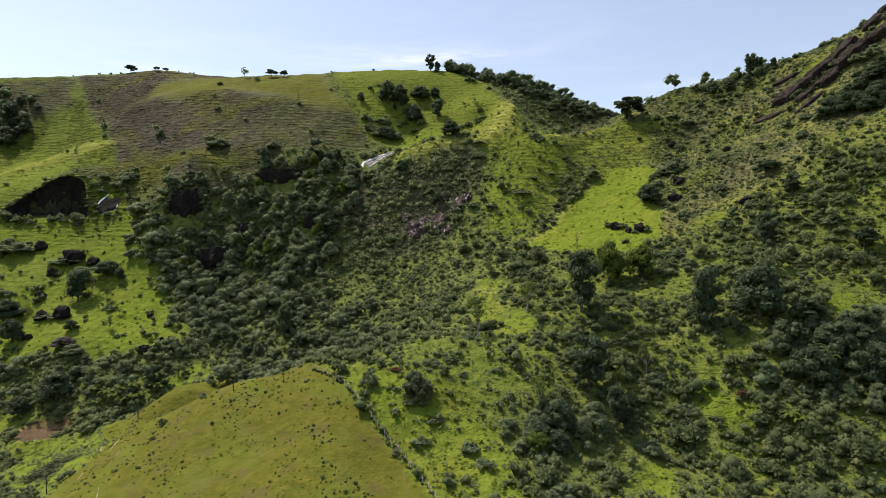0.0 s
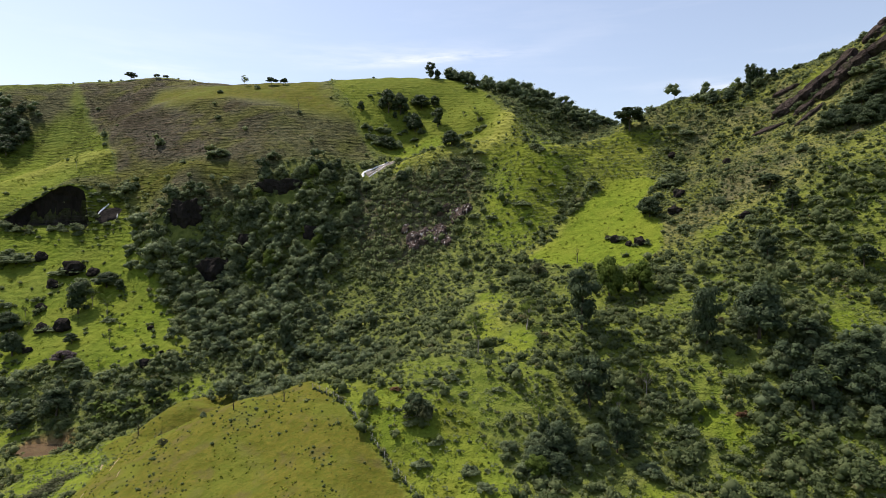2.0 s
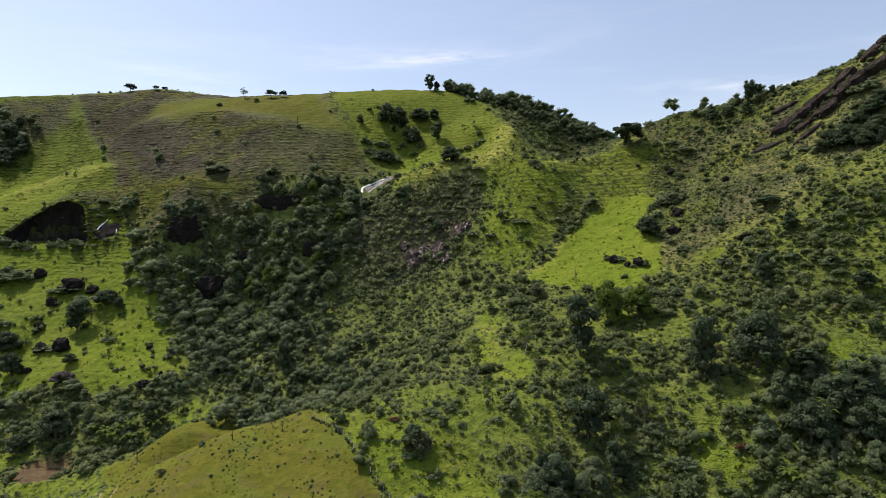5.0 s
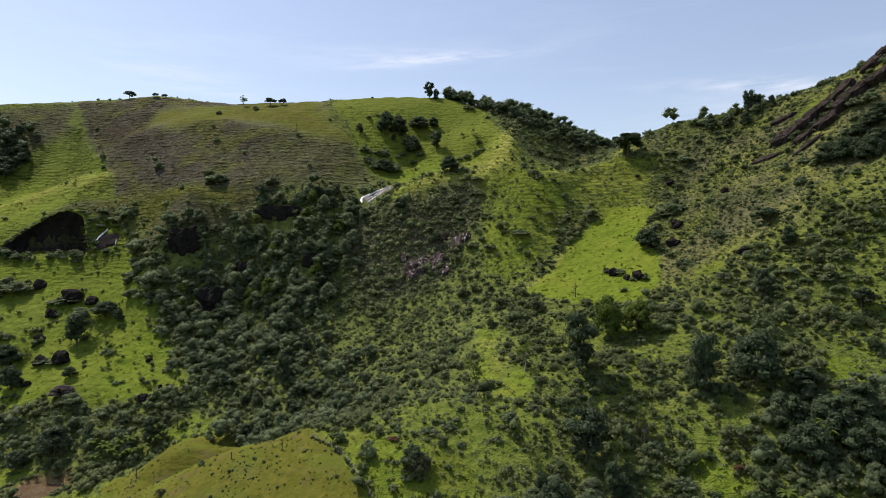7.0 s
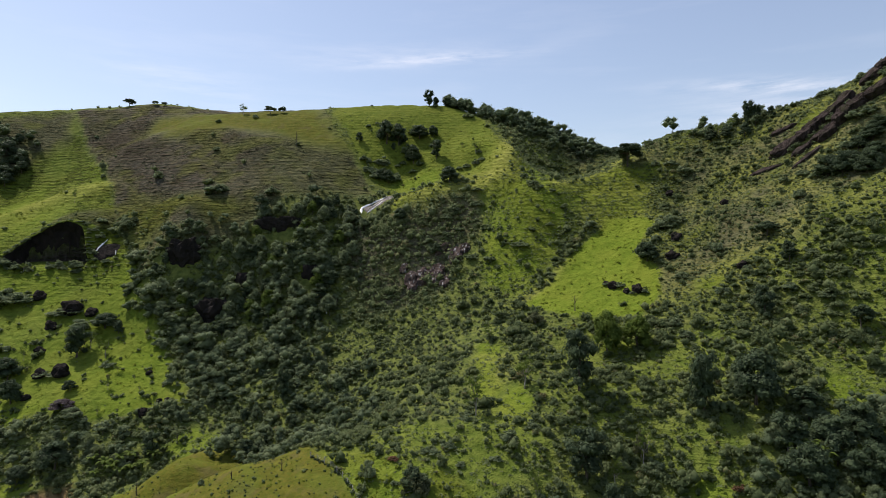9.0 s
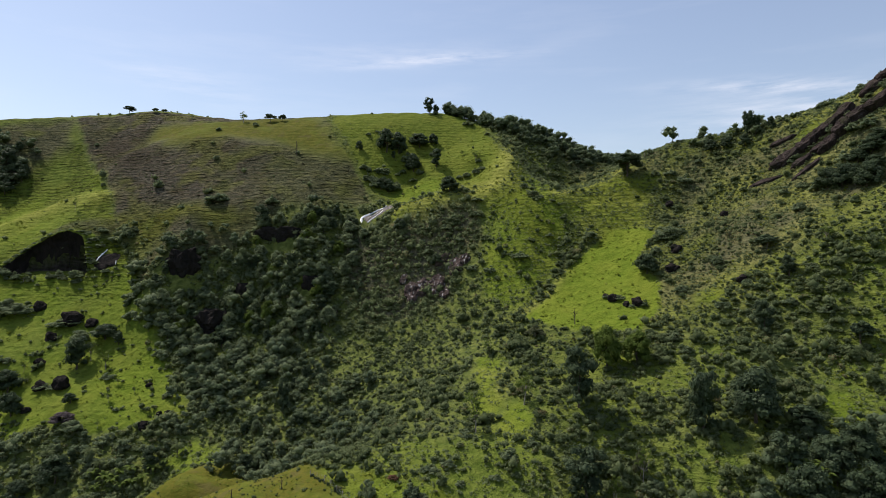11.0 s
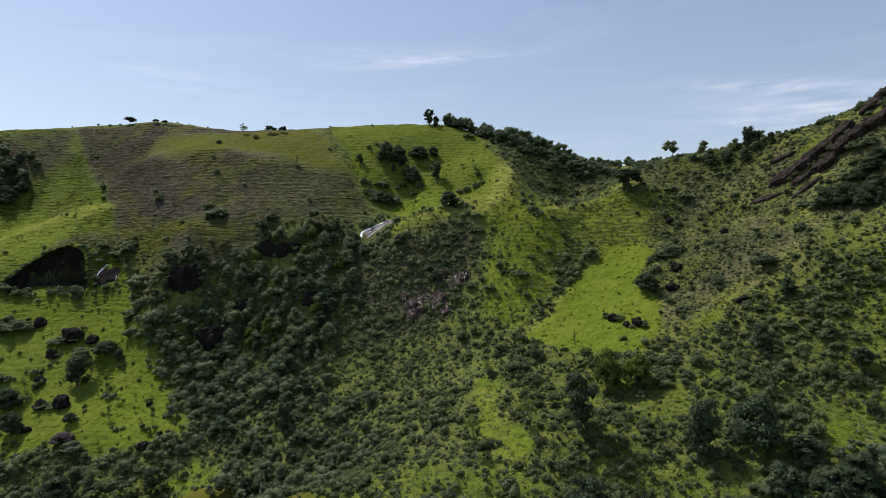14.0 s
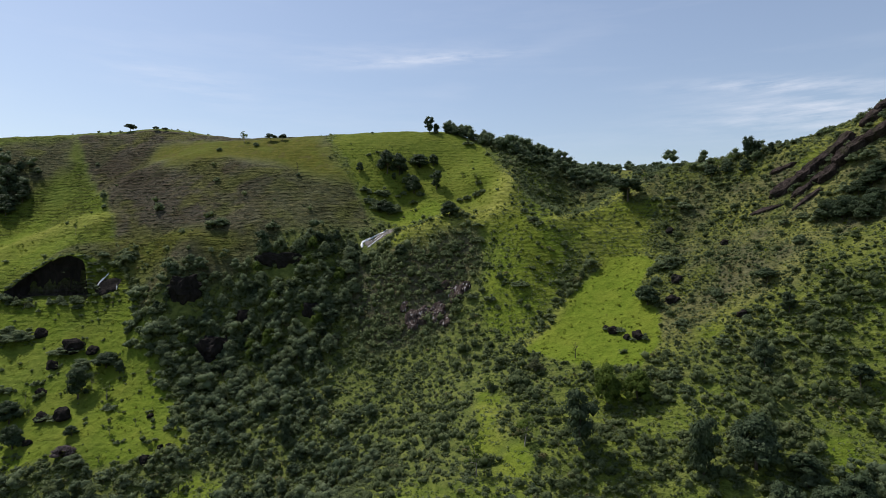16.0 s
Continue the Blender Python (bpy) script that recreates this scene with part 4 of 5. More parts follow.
CLIFF_BUSHES = [("b", -214, 298, 4.5, 7), ("b", -207, 297, 3.5, 6), ("s", -203, 296, 5, 4), ("b", -200, 296, 2, 4), ("b", -190, 297.5, 2.5, 4), ("b", -179, 298, 5, 7), ("b", -173.5, 304, 3.4, 4.6),
                ("b", -174, 311, 3, 5), ("b", -184, 297, 1.8, 3), ("b", -168, 314, 4, 7), ("b", -176, 317, 3.4, 6), ("b", -166, 301, 2.6, 4.6), ("b", -195, 294, 1.6, 3)]
RIB_TUFTS = [("b", 158, 258.5, 2.6, 4), ("b", 165, 256.5, 3, 5), ("b", 171, 254.5, 2.6, 4.4), ("b", 176, 252, 2.4, 4), ("b", 151, 262, 2.4, 4), ("b", 182, 249, 3, 5)]
FIELD_BUSHES = [("b", 68, 233, 2.4, 4.4), ("b", 75, 225, 2.2, 4.0), ("b", 64, 236, 1.8, 3.0), ("b", 71, 226, 1.4, 3.0)]
UPPER_THICKET = [("b", -42, 338, 3.6, 4.7), ("b", -37, 338, 4.1, 5.3), ("r", -32, 337, 4.6, 5.3), ("b", -28, 334, 4.6, 6.2), ("b", -25, 339, 4.1, 4.7), ("b", -41, 343, 3.1, 3.5), ("b", -37, 344, 2.6, 3.5),
                 ("b", -32, 344, 3.1, 4.1), ("r", -16, 350, 6.9, 8.4), ("b", -12, 346, 4.2, 4.5), ("b", -22, 349, 3.2, 4.2), ("b", -25, 347, 2.6, 3.5), ("t", -28, 354, 4.0, 2.9), ("t", -24, 358, 3.8, 3.0),
                 ("b", -14, 368, 5.0, 5.5), ("r", -5, 368, 6.2, 6.8)]
SPUR_BUSHES = [("b", 6, 308, 2.8, 3.7), ("b", 14, 335, 3.1, 4.7), ("b", 19, 334, 3.0, 4.6), ("b", 22, 333, 2.5, 5.2), ("b", -16, 345, 2.1, 5.4), ("b", 10, 335, 2.5, 4.0), ("s", 40, 318, 5.9, 3.2),
               ("b", 41, 302, 3.0, 3.9), ("b", 44, 294, 2.9, 4.6), ("b", 47, 291, 2.4, 4.1), ("b", 53, 290, 1.8, 3.5), ("b", 21, 338, 2.3, 3.8), ("b", -39, 369, 1.7, 2.7), ("b", -44, 366, 2.2, 3.4)]
SPUR_FACE_BUSHES = [("b", 2, 290, 3.5, 5.4), ("b", -4, 293, 3.1, 4.9), ("b", 6, 292, 3.1, 6.0), ("b", 17, 292, 3.3, 6.0), ("b", 9, 296, 1.8, 3.8), ("b", 18, 298, 1.8, 6.1), ("b", 49, 276, 2.1, 4.4),
                    ("b", 34, 266, 2.8, 7.9), ("b", 14, 269, 2.7, 5.5), ("b", 21, 264, 2.8, 5.9), ("b", -6, 283, 3.4, 5.2), ("r", -2, 278, 5.1, 5.7), ("b", 2, 284, 2.6, 4.7), ("b", -12, 293, 2.2, 3.8),
                    ("b", -13, 286, 2.2, 4.2), ("b", -22, 285, 2.2, 3.7), ("b", 9, 284, 2.6, 4.7)]
WEST_THICKET = [("b", -272, 381, 8.1, 7.8), ("r", -268, 387, 5.9, 5.7), ("r", -260, 377, 7.4, 9.4), ("r", -263, 368, 7.8, 10.9), ("b", -261, 371, 4.5, 6.9), ("b", -270, 374, 6.3, 7.6), ("b", -163, 316, 4.3, 6.4),
                ("b", -166, 314, 2.4, 3.5), ("b", -158, 315, 2.4, 3.5), ("b", -195, 351, 2.9, 2.9), ("b", -113, 315, 3.6, 5.3), ("b", -120, 313, 2.6, 3.5), ("b", -183, 315, 2.4, 4.7), ("b", -178, 313, 2.4, 4.6)]
LOWER_THICKET = [("g", 52, 158, 9.1, 4.1), ("b", 54, 154, 4.0, 5.7), ("t", 43, 140, 4.9, 4.2), ("b", 46, 135, 3.1, 6.3), ("b", 58, 145, 3.1, 5.4), ("b", 6, 132, 2.2, 4.4), ("b", -5, 134, 1.8, 4.5),
                 ("b", 9, 127, 2.3, 4.7), ("b", -2, 139, 1.3, 3.6), ("b", 23, 119, 3.2, 6.6), ("b", -8, 143, 1.5, 3.5), ("b", 18, 132, 3.4, 4.9), ("r", 21, 133, 4.9, 5.7), ("b", 15, 138, 2.9, 4.6),
                 ("r", 25, 132, 4.6, 6.1), ("t", 23, 140, 5.3, 3.1)]
EAST_BUSHES = [("b", 77, 201, 3.4, 5.6), ("b", 78, 193, 2.9, 5.0), ("b", 96, 207, 3.2, 5.0), ("b", 103, 197, 6.0, 6.2), ("b", 113, 197, 3.0, 5.1), ("b", 120, 189, 3.2, 5.2), ("b", 89, 225, 3.1, 5.4),
               ("b", 107, 213, 2.6, 3.9), ("b", 124, 203, 2.2, 3.8), ("b", 105, 234, 2.5, 3.9), ("b", 96, 260, 4.0, 7.2), ("b", 102, 261, 3.6, 5.8), ("b", 112, 298, 3.6, 6.6), ("b", 117, 292, 4.4, 8.1),
               ("b", 106, 301, 2.7, 4.5), ("b", 126, 298, 2.7, 3.9)]
FOOT_BUSHES = [("q", 71, 144, 2.4, 3.5), ("q", -17, 150, 1.7, 2.2), ("g", -103, 159, 3.2, 8.9), ("g", -105, 166, 2.5, 6.2), ("g", -104, 156, 2.9, 5.8), ("g", -102, 168, 1.9, 4.7), ("q", -12, 155, 1.1, 3.4),
               ("b", 25, 165, 2.3, 3.1), ("b", 18, 160, 3.2, 5.0), ("b", 7, 171, 2.6, 4.1), ("b", 14, 155, 1.2, 3.7), ("b", 5, 153, 1.4, 2.8), ("s", 44, 152, 5.6, 3.1), ("s", 23, 142, 7.9, 3.2),
               ("b", -3, 157, 1.4, 4.4), ("b", 2, 159, 1.7, 4.4), ("b", -11, 147, 1.3, 2.2), ("r", -7, 145, 5.1, 5.9)]
MODELS = {}
SPREAD = dict(r=9.6, w=9.6, t=8.0, u=10.6, s=7.6, f=9.6, b=10.4, g=10.4, q=10.4, p=9.6, d=5.0)
pick = random.Random(5)


def plant(kind, x, y, high, wide, group, up=0.0):
    """Stands a tree of that height and width at a place of the plan."""
    key = (kind, pick.randrange(3 if kind in "rtbsw" else 2))
    high *= 1.22 if kind in "rtbfw" else 1.0
    m = pose(x, y, spot(x, y) + up, 0, 0, pick.uniform(0, 360)) @ Matrix.Diagonal((wide / SPREAD[kind], wide / SPREAD[kind], high / (8.6 if kind in "bgpq" else 10.0), 1))
    if key in MODELS:
        ob = copy_thing(MODELS[key], m)
    else:
        ob = MODELS[key] = tree_kind(kind, 100 + 10 * ord(kind) + key[1])
        ob.matrix_basis = m
    # a copy starts from an unscaled model, so the scale is set by its own pose
    ob.matrix_basis = m
    tagged(ob, group=group)


for group, rows in (("trees on the skyline", SKYLINE_TREES), ("trees on the upper pasture", UPPER_TREES), ("bushes on the brown slope", BROWN_SLOPE_TREES),
                    ("trees on the west pasture", WEST_TREES + PASTURE_TREES), ("trees in the valley", VALLEY_TREES), ("bushes round the west boulders", PASTURE_BUSHES), ("trees on the crest", CREST_TREES), ("bushes beside the fence", FENCE_SIDE_TREES),
                    ("trees on the east slope", EAST_TREES + EAST_SLOPE_TREES), ("trees at the east foot", EAST_FOOT_TREES), ("bushes under the rock ribs", RIB_BUSHES + RIB_TUFTS), ("bushes round the boulders", FIELD_BUSHES), ("bushes at the cliff", CLIFF_BUSHES), ("thicket on the upper pasture", UPPER_THICKET), ("bushes along the spur", SPUR_BUSHES + SPUR_FACE_BUSHES), ("thicket on the west slope", WEST_THICKET),
                    ("thicket beside the fence", LOWER_THICKET + FOOT_BUSHES), ("bushes on the east slope", EAST_BUSHES)):
    for row in rows:
        plant(*row, group)


def grove(count, outline, seed, kinds, low, high, apart, group):
    """Single trees over an outline of the plan, no nearer to one another than a share of their height."""
    rng, stood = random.Random(seed), []
    xs, ys = [q[0] for q in outline], [q[1] for q in outline]
    for _ in range(count * 12):
        x, y, h = rng.uniform(min(xs), max(xs)), rng.uniform(min(ys), max(ys)), low * (high / low) ** rng.random()
        if inside(np.array([x]), np.array([y]), outline)[0] < 0 or bare(np.array([x]), np.array([y]))[0] > 0.4:
            continue
        if any(math.hypot(x - a, y - b) < apart * (h + c) / 2 for a, b, c in stood):
            continue
        stood.append((x, y, h))
        plant(rng.choice(kinds), x, y, h, h * rng.uniform(0.8, 1.15), group)
        if len(stood) == count:
            break


grove(120, UPPER_GULLY, 17, "wwwwrtf", 3.6, 8.0, 0.62, "trees in the gully")
grove(24, LOWER_GULLY, 18, "wwwt", 2.8, 5.0, 1.1, "trees in the lower gully")
grove(20, FOOT_WOOD, 19, "rww", 3.2, 6.0, 0.7, "trees in the east wood")


# ---- bananas and palms at the pond ----
def frond(length, wide, rise, droop, notched):
    """An arching leaf along +x: broad for a banana, combed for a palm."""
    heap, n = Heap(), 9
    u = np.linspace(0, 1, n)
    x, z = length * (u - 0.18 * u ** 2), rise * np.sin(np.pi * np.minimum(u * 1.05, 1) * 0.62) - droop * u ** 2
    w = wide * np.sin(np.pi * (0.06 + 0.9 * u)) ** 0.7
    if notched:
        for i in range(1, n):
            for side in (-1, 1):
                for k in range(2):
                    px, pz = x[i] - 0.06 * length * k, z[i] + 0.02 * k
                    heap.add([(px, 0, pz), (px + 0.05 * length, 0, pz), (px + 0.16 * length, side * w[i], pz - 0.55 * w[i])], tris=[(0, 1, 2)], tone=0.3 + 0.05 * i)
        tube(heap, np.stack([x, 0 * x, z], -1), np.linspace(0.05, 0.01, n), 4)
    else:
        rows = np.stack([np.stack([x, w * s, z - 0.28 * w * abs(s)], -1) for s in (-1, 0, 1)], 1)
        i = np.arange(n * 3).reshape(n, 3)
        heap.add(rows, quads=np.concatenate([np.stack([i[:-1, j], i[:-1, j + 1], i[1:, j + 1], i[1:, j]], -1) for j in (0, 1)]), tone=0.5)
    return heap


def banana():
    root = tagged(new("banana_plant"), "banana plant with broad arching green leaves", "banana plant", "banana plants")
    stem = Heap()
    tube(stem, [(0, 0, -0.3), (0.05, 0, 1.0), (0, 0.05, 2.1)], [0.16, 0.13, 0.08], 7)
    part("stem", stem.mesh("banana_stem", LEAF_FRESH, False), root)
    me = frond(2.3, 0.34, 1.25, 0.9, False).mesh("banana_leaf", LEAF_FRESH, False)
    for k in range(8):
        part("leaf", me, root).matrix_basis = pose(0, 0, 1.9 + 0.04 * k, 0, pick.uniform(-30, 5), k * 137.5)
    return root


def palm():
    root = tagged(new("palm_tree"), "palm tree with a crown of feathery grey-green fronds", "palm tree", "palms by the pond")
    stem = Heap()
    tube(stem, [(0, 0, -0.4), (0.1, 0, 1.5), (0.15, 0.1, 3.2), (0.1, 0.1, 4.6)], [0.26, 0.2, 0.17, 0.2], 8)
    part("trunk", stem.mesh("palm_trunk", BARK, False), root)
    me = frond(3.6, 0.95, 1.6, 1.9, True).mesh("palm_frond", LEAF_SCRUB)
    for k in range(15):
        part("frond", me, root).matrix_basis = pose(0.1, 0.1, 4.5, 0, -38 + 4.2 * k, k * 137.5)
    return root


first = banana()
for i, (x, y, size) in enumerate(((-108, 200, 1.2), (-105, 199, 1.0), (-111, 201, 1.3), (-102, 200, 1.1), (-107, 203, 1.2), (-99, 202, 1.0), (-113, 199, 0.9), (-104, 204, 1.3),
                                  (-97, 205, 1.1), (-100, 208, 1.2), (-116, 203, 1.1), (-94, 208, 1.0), (87.9, 144.6, 1.3), (85.3, 143.6, 1.2), (89.3, 143.6, 1.3), (84.6, 145.8, 1.1),
                                  (90.2, 141.9, 1.2), (86.4, 142.1, 1.3), (83.2, 141.7, 1.1), (87, 140.6, 1.2), (76.4, 133.7, 1.0), (77.2, 132, 1.0), (95, 145.1, 1.2))):
    m = pose(x, y, spot(x, y), 0, 0, pick.uniform(0, 360)) @ Matrix.Scale(size * 1.25, 4)
    (copy_thing(first, m) if i else first).matrix_basis = m
first = palm()
for i, (x, y, size) in enumerate(((-115, 205, 0.9), (-120, 209, 1.0), (-92, 212, 0.8), (-137, 212, 0.9))):
    m = pose(x, y, spot(x, y), 0, 0, pick.uniform(0, 360)) @ Matrix.Scale(size, 4)
    (copy_thing(first, m) if i else first).matrix_basis = m


# ---- woodland, scrub and tufts ----
def scatter(seed, gap, x0, x1, y0, y1):
    """Points of the plan about gap apart, inside the valley that opens to the north."""
    rng = np.random.default_rng(seed)
    count = int((x1 - x0) * (y1 - y0) / gap ** 2)
    x, y = rng.uniform(x0, x1, count), rng.uniform(y0, y1, count)
    keep = (np.abs(x) < 0.76 * y + 6) | (rng.uniform(size=x.shape) < 0.06)
    return rng, x[keep], y[keep]


def woodland():
    """The closed canopy of the gullies and the wooded ridge."""
    rng, x, y = scatter(3, 2.9, -320, 300, 100, 680)
    d = np.maximum.reduce([region(x, y, GULLY_WOOD, 22, 14) * 0.8, region(x, y, VALLEY_WOOD, 5, 4) * 0.62, region(x, y, RIDGE_WOOD, 4, 3) * 1.3, region(x, y, EAST_WOOD, 4, 3) * 0.3,
                           region(x, y, LOWER_WOOD, 4, 3) * 0.22, region(x, y, CREST_WOOD, 5, 4) * 0.3, region(x, y, FAR_WOOD, 10) * 0.35, region(x, y, WEST_CLUMP, 6, 4) * 0.3])
    d = d * (1 - bare(x, y)) * (1 - region(x, y, VALLEY_GRASS, 3, 2)) * (1 - region(x, y, BANK, 4))
    k = rng.uniform(size=len(x)) < d * smooth(-0.75, 0.0, ripple(x, y, 20, 61) + 0.5 * (d > 1))
    x, y = x[k], y[k]
    z, h = lie(x, y), np.clip(rng.lognormal(1.5, 0.33, len(x)), 2.6, 10) * np.where(y > 340, 1.05, 1.0) * np.where((x < -20) & (y < 240), 0.72, 1.0)
    heap, n = Heap(), len(x)
    tone = np.clip(rng.beta(1.3, 1.6, n) + 0.4 * ripple(x, y, 14, 67), 0, 0.8) * np.where(y > 345, 0.22, 1.0) * np.where((x > 12) & (y < 162), 0.4, 1.0)
    for b in range(6):
        a, w = rng.uniform(0, 6.28, n), h * rng.uniform(0.05, 0.4, n)
        c = np.stack([x + w * np.cos(a), y + w * np.sin(a), z + h * rng.uniform(0.25, 0.85, n)], -1)
        r = (h * rng.uniform(0.19, 0.33, n))[:, None] * np.array((1.1, 1.1, 0.85))
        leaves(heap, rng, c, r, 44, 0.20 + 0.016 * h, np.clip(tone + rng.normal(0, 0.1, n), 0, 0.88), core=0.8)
    trunks = Heap()
    for i in range(n):
        tube(trunks, [(x[i], y[i], z[i] - 0.4), (x[i], y[i], z[i] + 0.6 * h[i])], [0.14, 0.08], 4)
    root = tagged(new("woodland"), "closed dark green woodland filling the gullies and ridge", "woodland", kind="stuff")
    part("crown", heap.mesh("woodland_crowns", LEAF_WOOD), root)
    part("trunk", trunks.mesh("woodland_trunks", BARK), root)


def scrub():
    """Low shrubs that cover the slopes, thick and thin."""
    rng, x, y = scatter(4, 1.3, -310, 215, 97, 432)
    c = covers(x, y)
    east = smooth(-25, 20, x - 0.15 * (y - 160))
    patch = 0.6 * ripple(x, y, 14, 41) + 0.5 * ripple(x, y, 5, 45)
    d = np.maximum(0.9 * east * smooth(-0.42, 0.08, patch + 0.2 * smooth(190, 230, y) + 0.5 * smooth(152, 136, y) * smooth(45, 62, x)), (1 - east) * 0.95 * smooth(-0.9, -0.25, patch))
    grass = np.maximum.reduce([region(x, y, FLANK_GRASS, 8, 5) * (0.95 - 0.45 * smooth(0.0, 0.3, ripple(x, y, 9, 49))), region(x, y, LOW_GRASS, 8, 5) * (0.93 - 0.8 * smooth(-0.25, 0.1, ripple(x, y, 7, 53))), region(x, y, BOG_GRASS, 4, 3) * 0.95,
                               region(x, y, WEST_PASTURE, 4, 3) * (0.97 - 0.3 * smooth(0.12, 0.4, ripple(x, y, 10, 29)) * smooth(318, 305, y)), region(x, y, DRY_FIELD, 10, 8) * 0.99 * smooth(-14, 12, inside(x, y, DRY_FIELD) + 14 * ripple(x, y, 26, 37) + 30 * smooth(318, 345, y)), region(x, y, UPPER_PASTURE, 4, 3) * 0.975,
                               region(x, y, SPUR_CREST, 4, 3) * 0.92, region(x, y, SPUR_FLANK, 6, 4) * 0.5, region(x, y, CREST_LINE, 4, 4) * 0.9, region(x, y, EAST_FIELD, 2, 1.5) * 0.995, region(x, y, NEAR_GRASS, 1, 0.5),
                               region(x, y, FENCE_GRASS, 5, 3) * (0.94 - 0.6 * smooth(0.0, 0.3, ripple(x, y, 8, 47))), region(x, y, NOTCH_GRASS, 6, 5) * 0.88, region(x, y, BOWL_GRASS, 5, 3) * 0.97, region(x, y, STREAM_GRASS, 3, 2) * 0.96, region(x, y, VALLEY_GRASS, 3, 2) * 0.9, region(x, y, LEFT_GRASS, 3, 2) * 0.9, region(x, y, POND, 2), region(x, y, CLIFF, 2)])
    # fence lines stay clear of shrubs
    for outline in (WEST_PASTURE, DRY_FIELD, UPPER_PASTURE):
        grass = np.maximum(grass, 0.996 * smooth(-4.5, -3, inside(x, y, outline)) * smooth(300, 325, y))
    for ox, oy, r in OPENINGS:
        grass = np.maximum(grass, 0.97 * smooth(r + 1, r - 2, np.hypot(x - ox, (y - oy) * 0.7) + 4.5 * ripple(x, y, 7, 8)))
    d = d * (1 - grass) * (1 - bare(x, y)) * np.where((y > 366) & (x < 6), 0.03, np.where(y > 390, 0.1, 1))
    zx, zy = lie(x + 1.5, y) - lie(x - 1.5, y), lie(x, y + 1.5) - lie(x, y - 1.5)
    d = d * np.minimum(np.sqrt(1 + (zx ** 2 + zy ** 2) / 9) / 1.62, 1.15)
    k = rng.uniform(size=len(x)) < d
    x, y, east, patch = x[k], y[k], east[k], patch[k]
    z, n = lie(x, y), len(x)
    r = np.clip(rng.lognormal(0.06, 0.46, n), 0.45, 2.6) * (1 - 0.48 * smooth(55, 85, x) * smooth(190, 225, y)) * (0.85 + 0.3 * ripple(x, y, 15, 71)) * (0.78 + 0.5 * smooth(0.0, 0.5, patch))
    r = r * (1 + 0.35 * smooth(55, 70, x) * smooth(156, 140, y))
    big = (rng.uniform(size=n) < 0.05) & (x > 0)
    r = np.where(big, np.maximum(r, 0.8) * rng.uniform(1.5, 2.3, n), r)
    tone = np.clip(0.52 + 0.05 * smooth(55, 85, x) * smooth(190, 225, y) + 0.45 * ripple(x, y, 22, 81) + rng.normal(0, 0.2, n), 0, 0.9)
    tone = np.where(rng.uniform(size=n) < 0.03, 0.98, np.where(big, 0.12 * tone, tone))
    heap = Heap()
    centre = np.stack([x, y, z + r * 0.55], -1)
    radius = r[:, None] * np.stack([rng.uniform(0.85, 1.25, n), rng.uniform(0.85, 1.25, n), rng.uniform(0.8, 1.2, n)], -1)
    for near, count, size in (((y < 200) & ~big, 60, 0.23), ((y >= 200) & (y < 255) & ~big, 36, 0.31), ((y >= 255) & ~big, 20, 0.40), (big, 150, 0.30)):
        lobes = 1 if count < 30 else 3
        for lobe in range(lobes):
            off = rng.uniform(-0.55, 0.55, (near.sum(), 3)) * (1, 1, 0.6) * radius[near] * (lobes > 1)
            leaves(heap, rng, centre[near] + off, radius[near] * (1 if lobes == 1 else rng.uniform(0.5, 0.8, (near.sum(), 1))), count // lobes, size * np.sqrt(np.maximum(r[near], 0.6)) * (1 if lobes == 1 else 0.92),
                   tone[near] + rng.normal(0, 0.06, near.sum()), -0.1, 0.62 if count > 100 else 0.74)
    tagged(new("scrub", heap.mesh("scrub", LEAF_SCRUB)), "dense low green and olive shrubs over the slopes", "shrubs", kind="stuff")


def tufts():
    """Tussocks of coarse grass and low weeds on the pastures."""
    rng, x, y = scatter(6, 1.25, -300, 200, 97, 420)
    west, near = region(x, y, WEST_PASTURE, 2, 2), region(x, y, NEAR_GRASS, 1)
    d = np.maximum.reduce([west * 0.1, region(x, y, UPPER_PASTURE, 3) * 0.2, region(x, y, EAST_FIELD, 2) * 0.16,
                           near * 0.5 * smooth(-0.3, 0.4, ripple(x, y, 8, 17)), region(x, y, FENCE_GRASS, 3) * 0.3, region(x, y, SPUR_CREST, 3) * 0.4,
                           0.15 * smooth(10, 40, x - 0.1 * (y - 150))])
    d = d * (1 - region(x, y, POND, 2)) * (1 - region(x, y, CLIFF, 2)) * smooth(375, 365, y)
    k = rng.uniform(size=len(x)) < d
    x, y, near = x[k], y[k], near[k]
    z, n = lie(x, y), len(x)
    r = np.clip(rng.lognormal(-0.95, 0.35, n), 0.16, 0.9) * (1 - 0.45 * near)
    heap = Heap()
    leaves(heap, rng, np.stack([x, y, z + 0.1 * r], -1), r[:, None] * np.array((1.1, 1.1, 0.8)), 8, r * 0.7, np.clip(rng.beta(2, 2, n), 0, 0.97), 0.45, 0)
    tagged(new("grass_tufts", heap.mesh("grass_tufts", TUFT)), "coarse grass tussocks scattered over the pastures", "grass", kind="stuff")


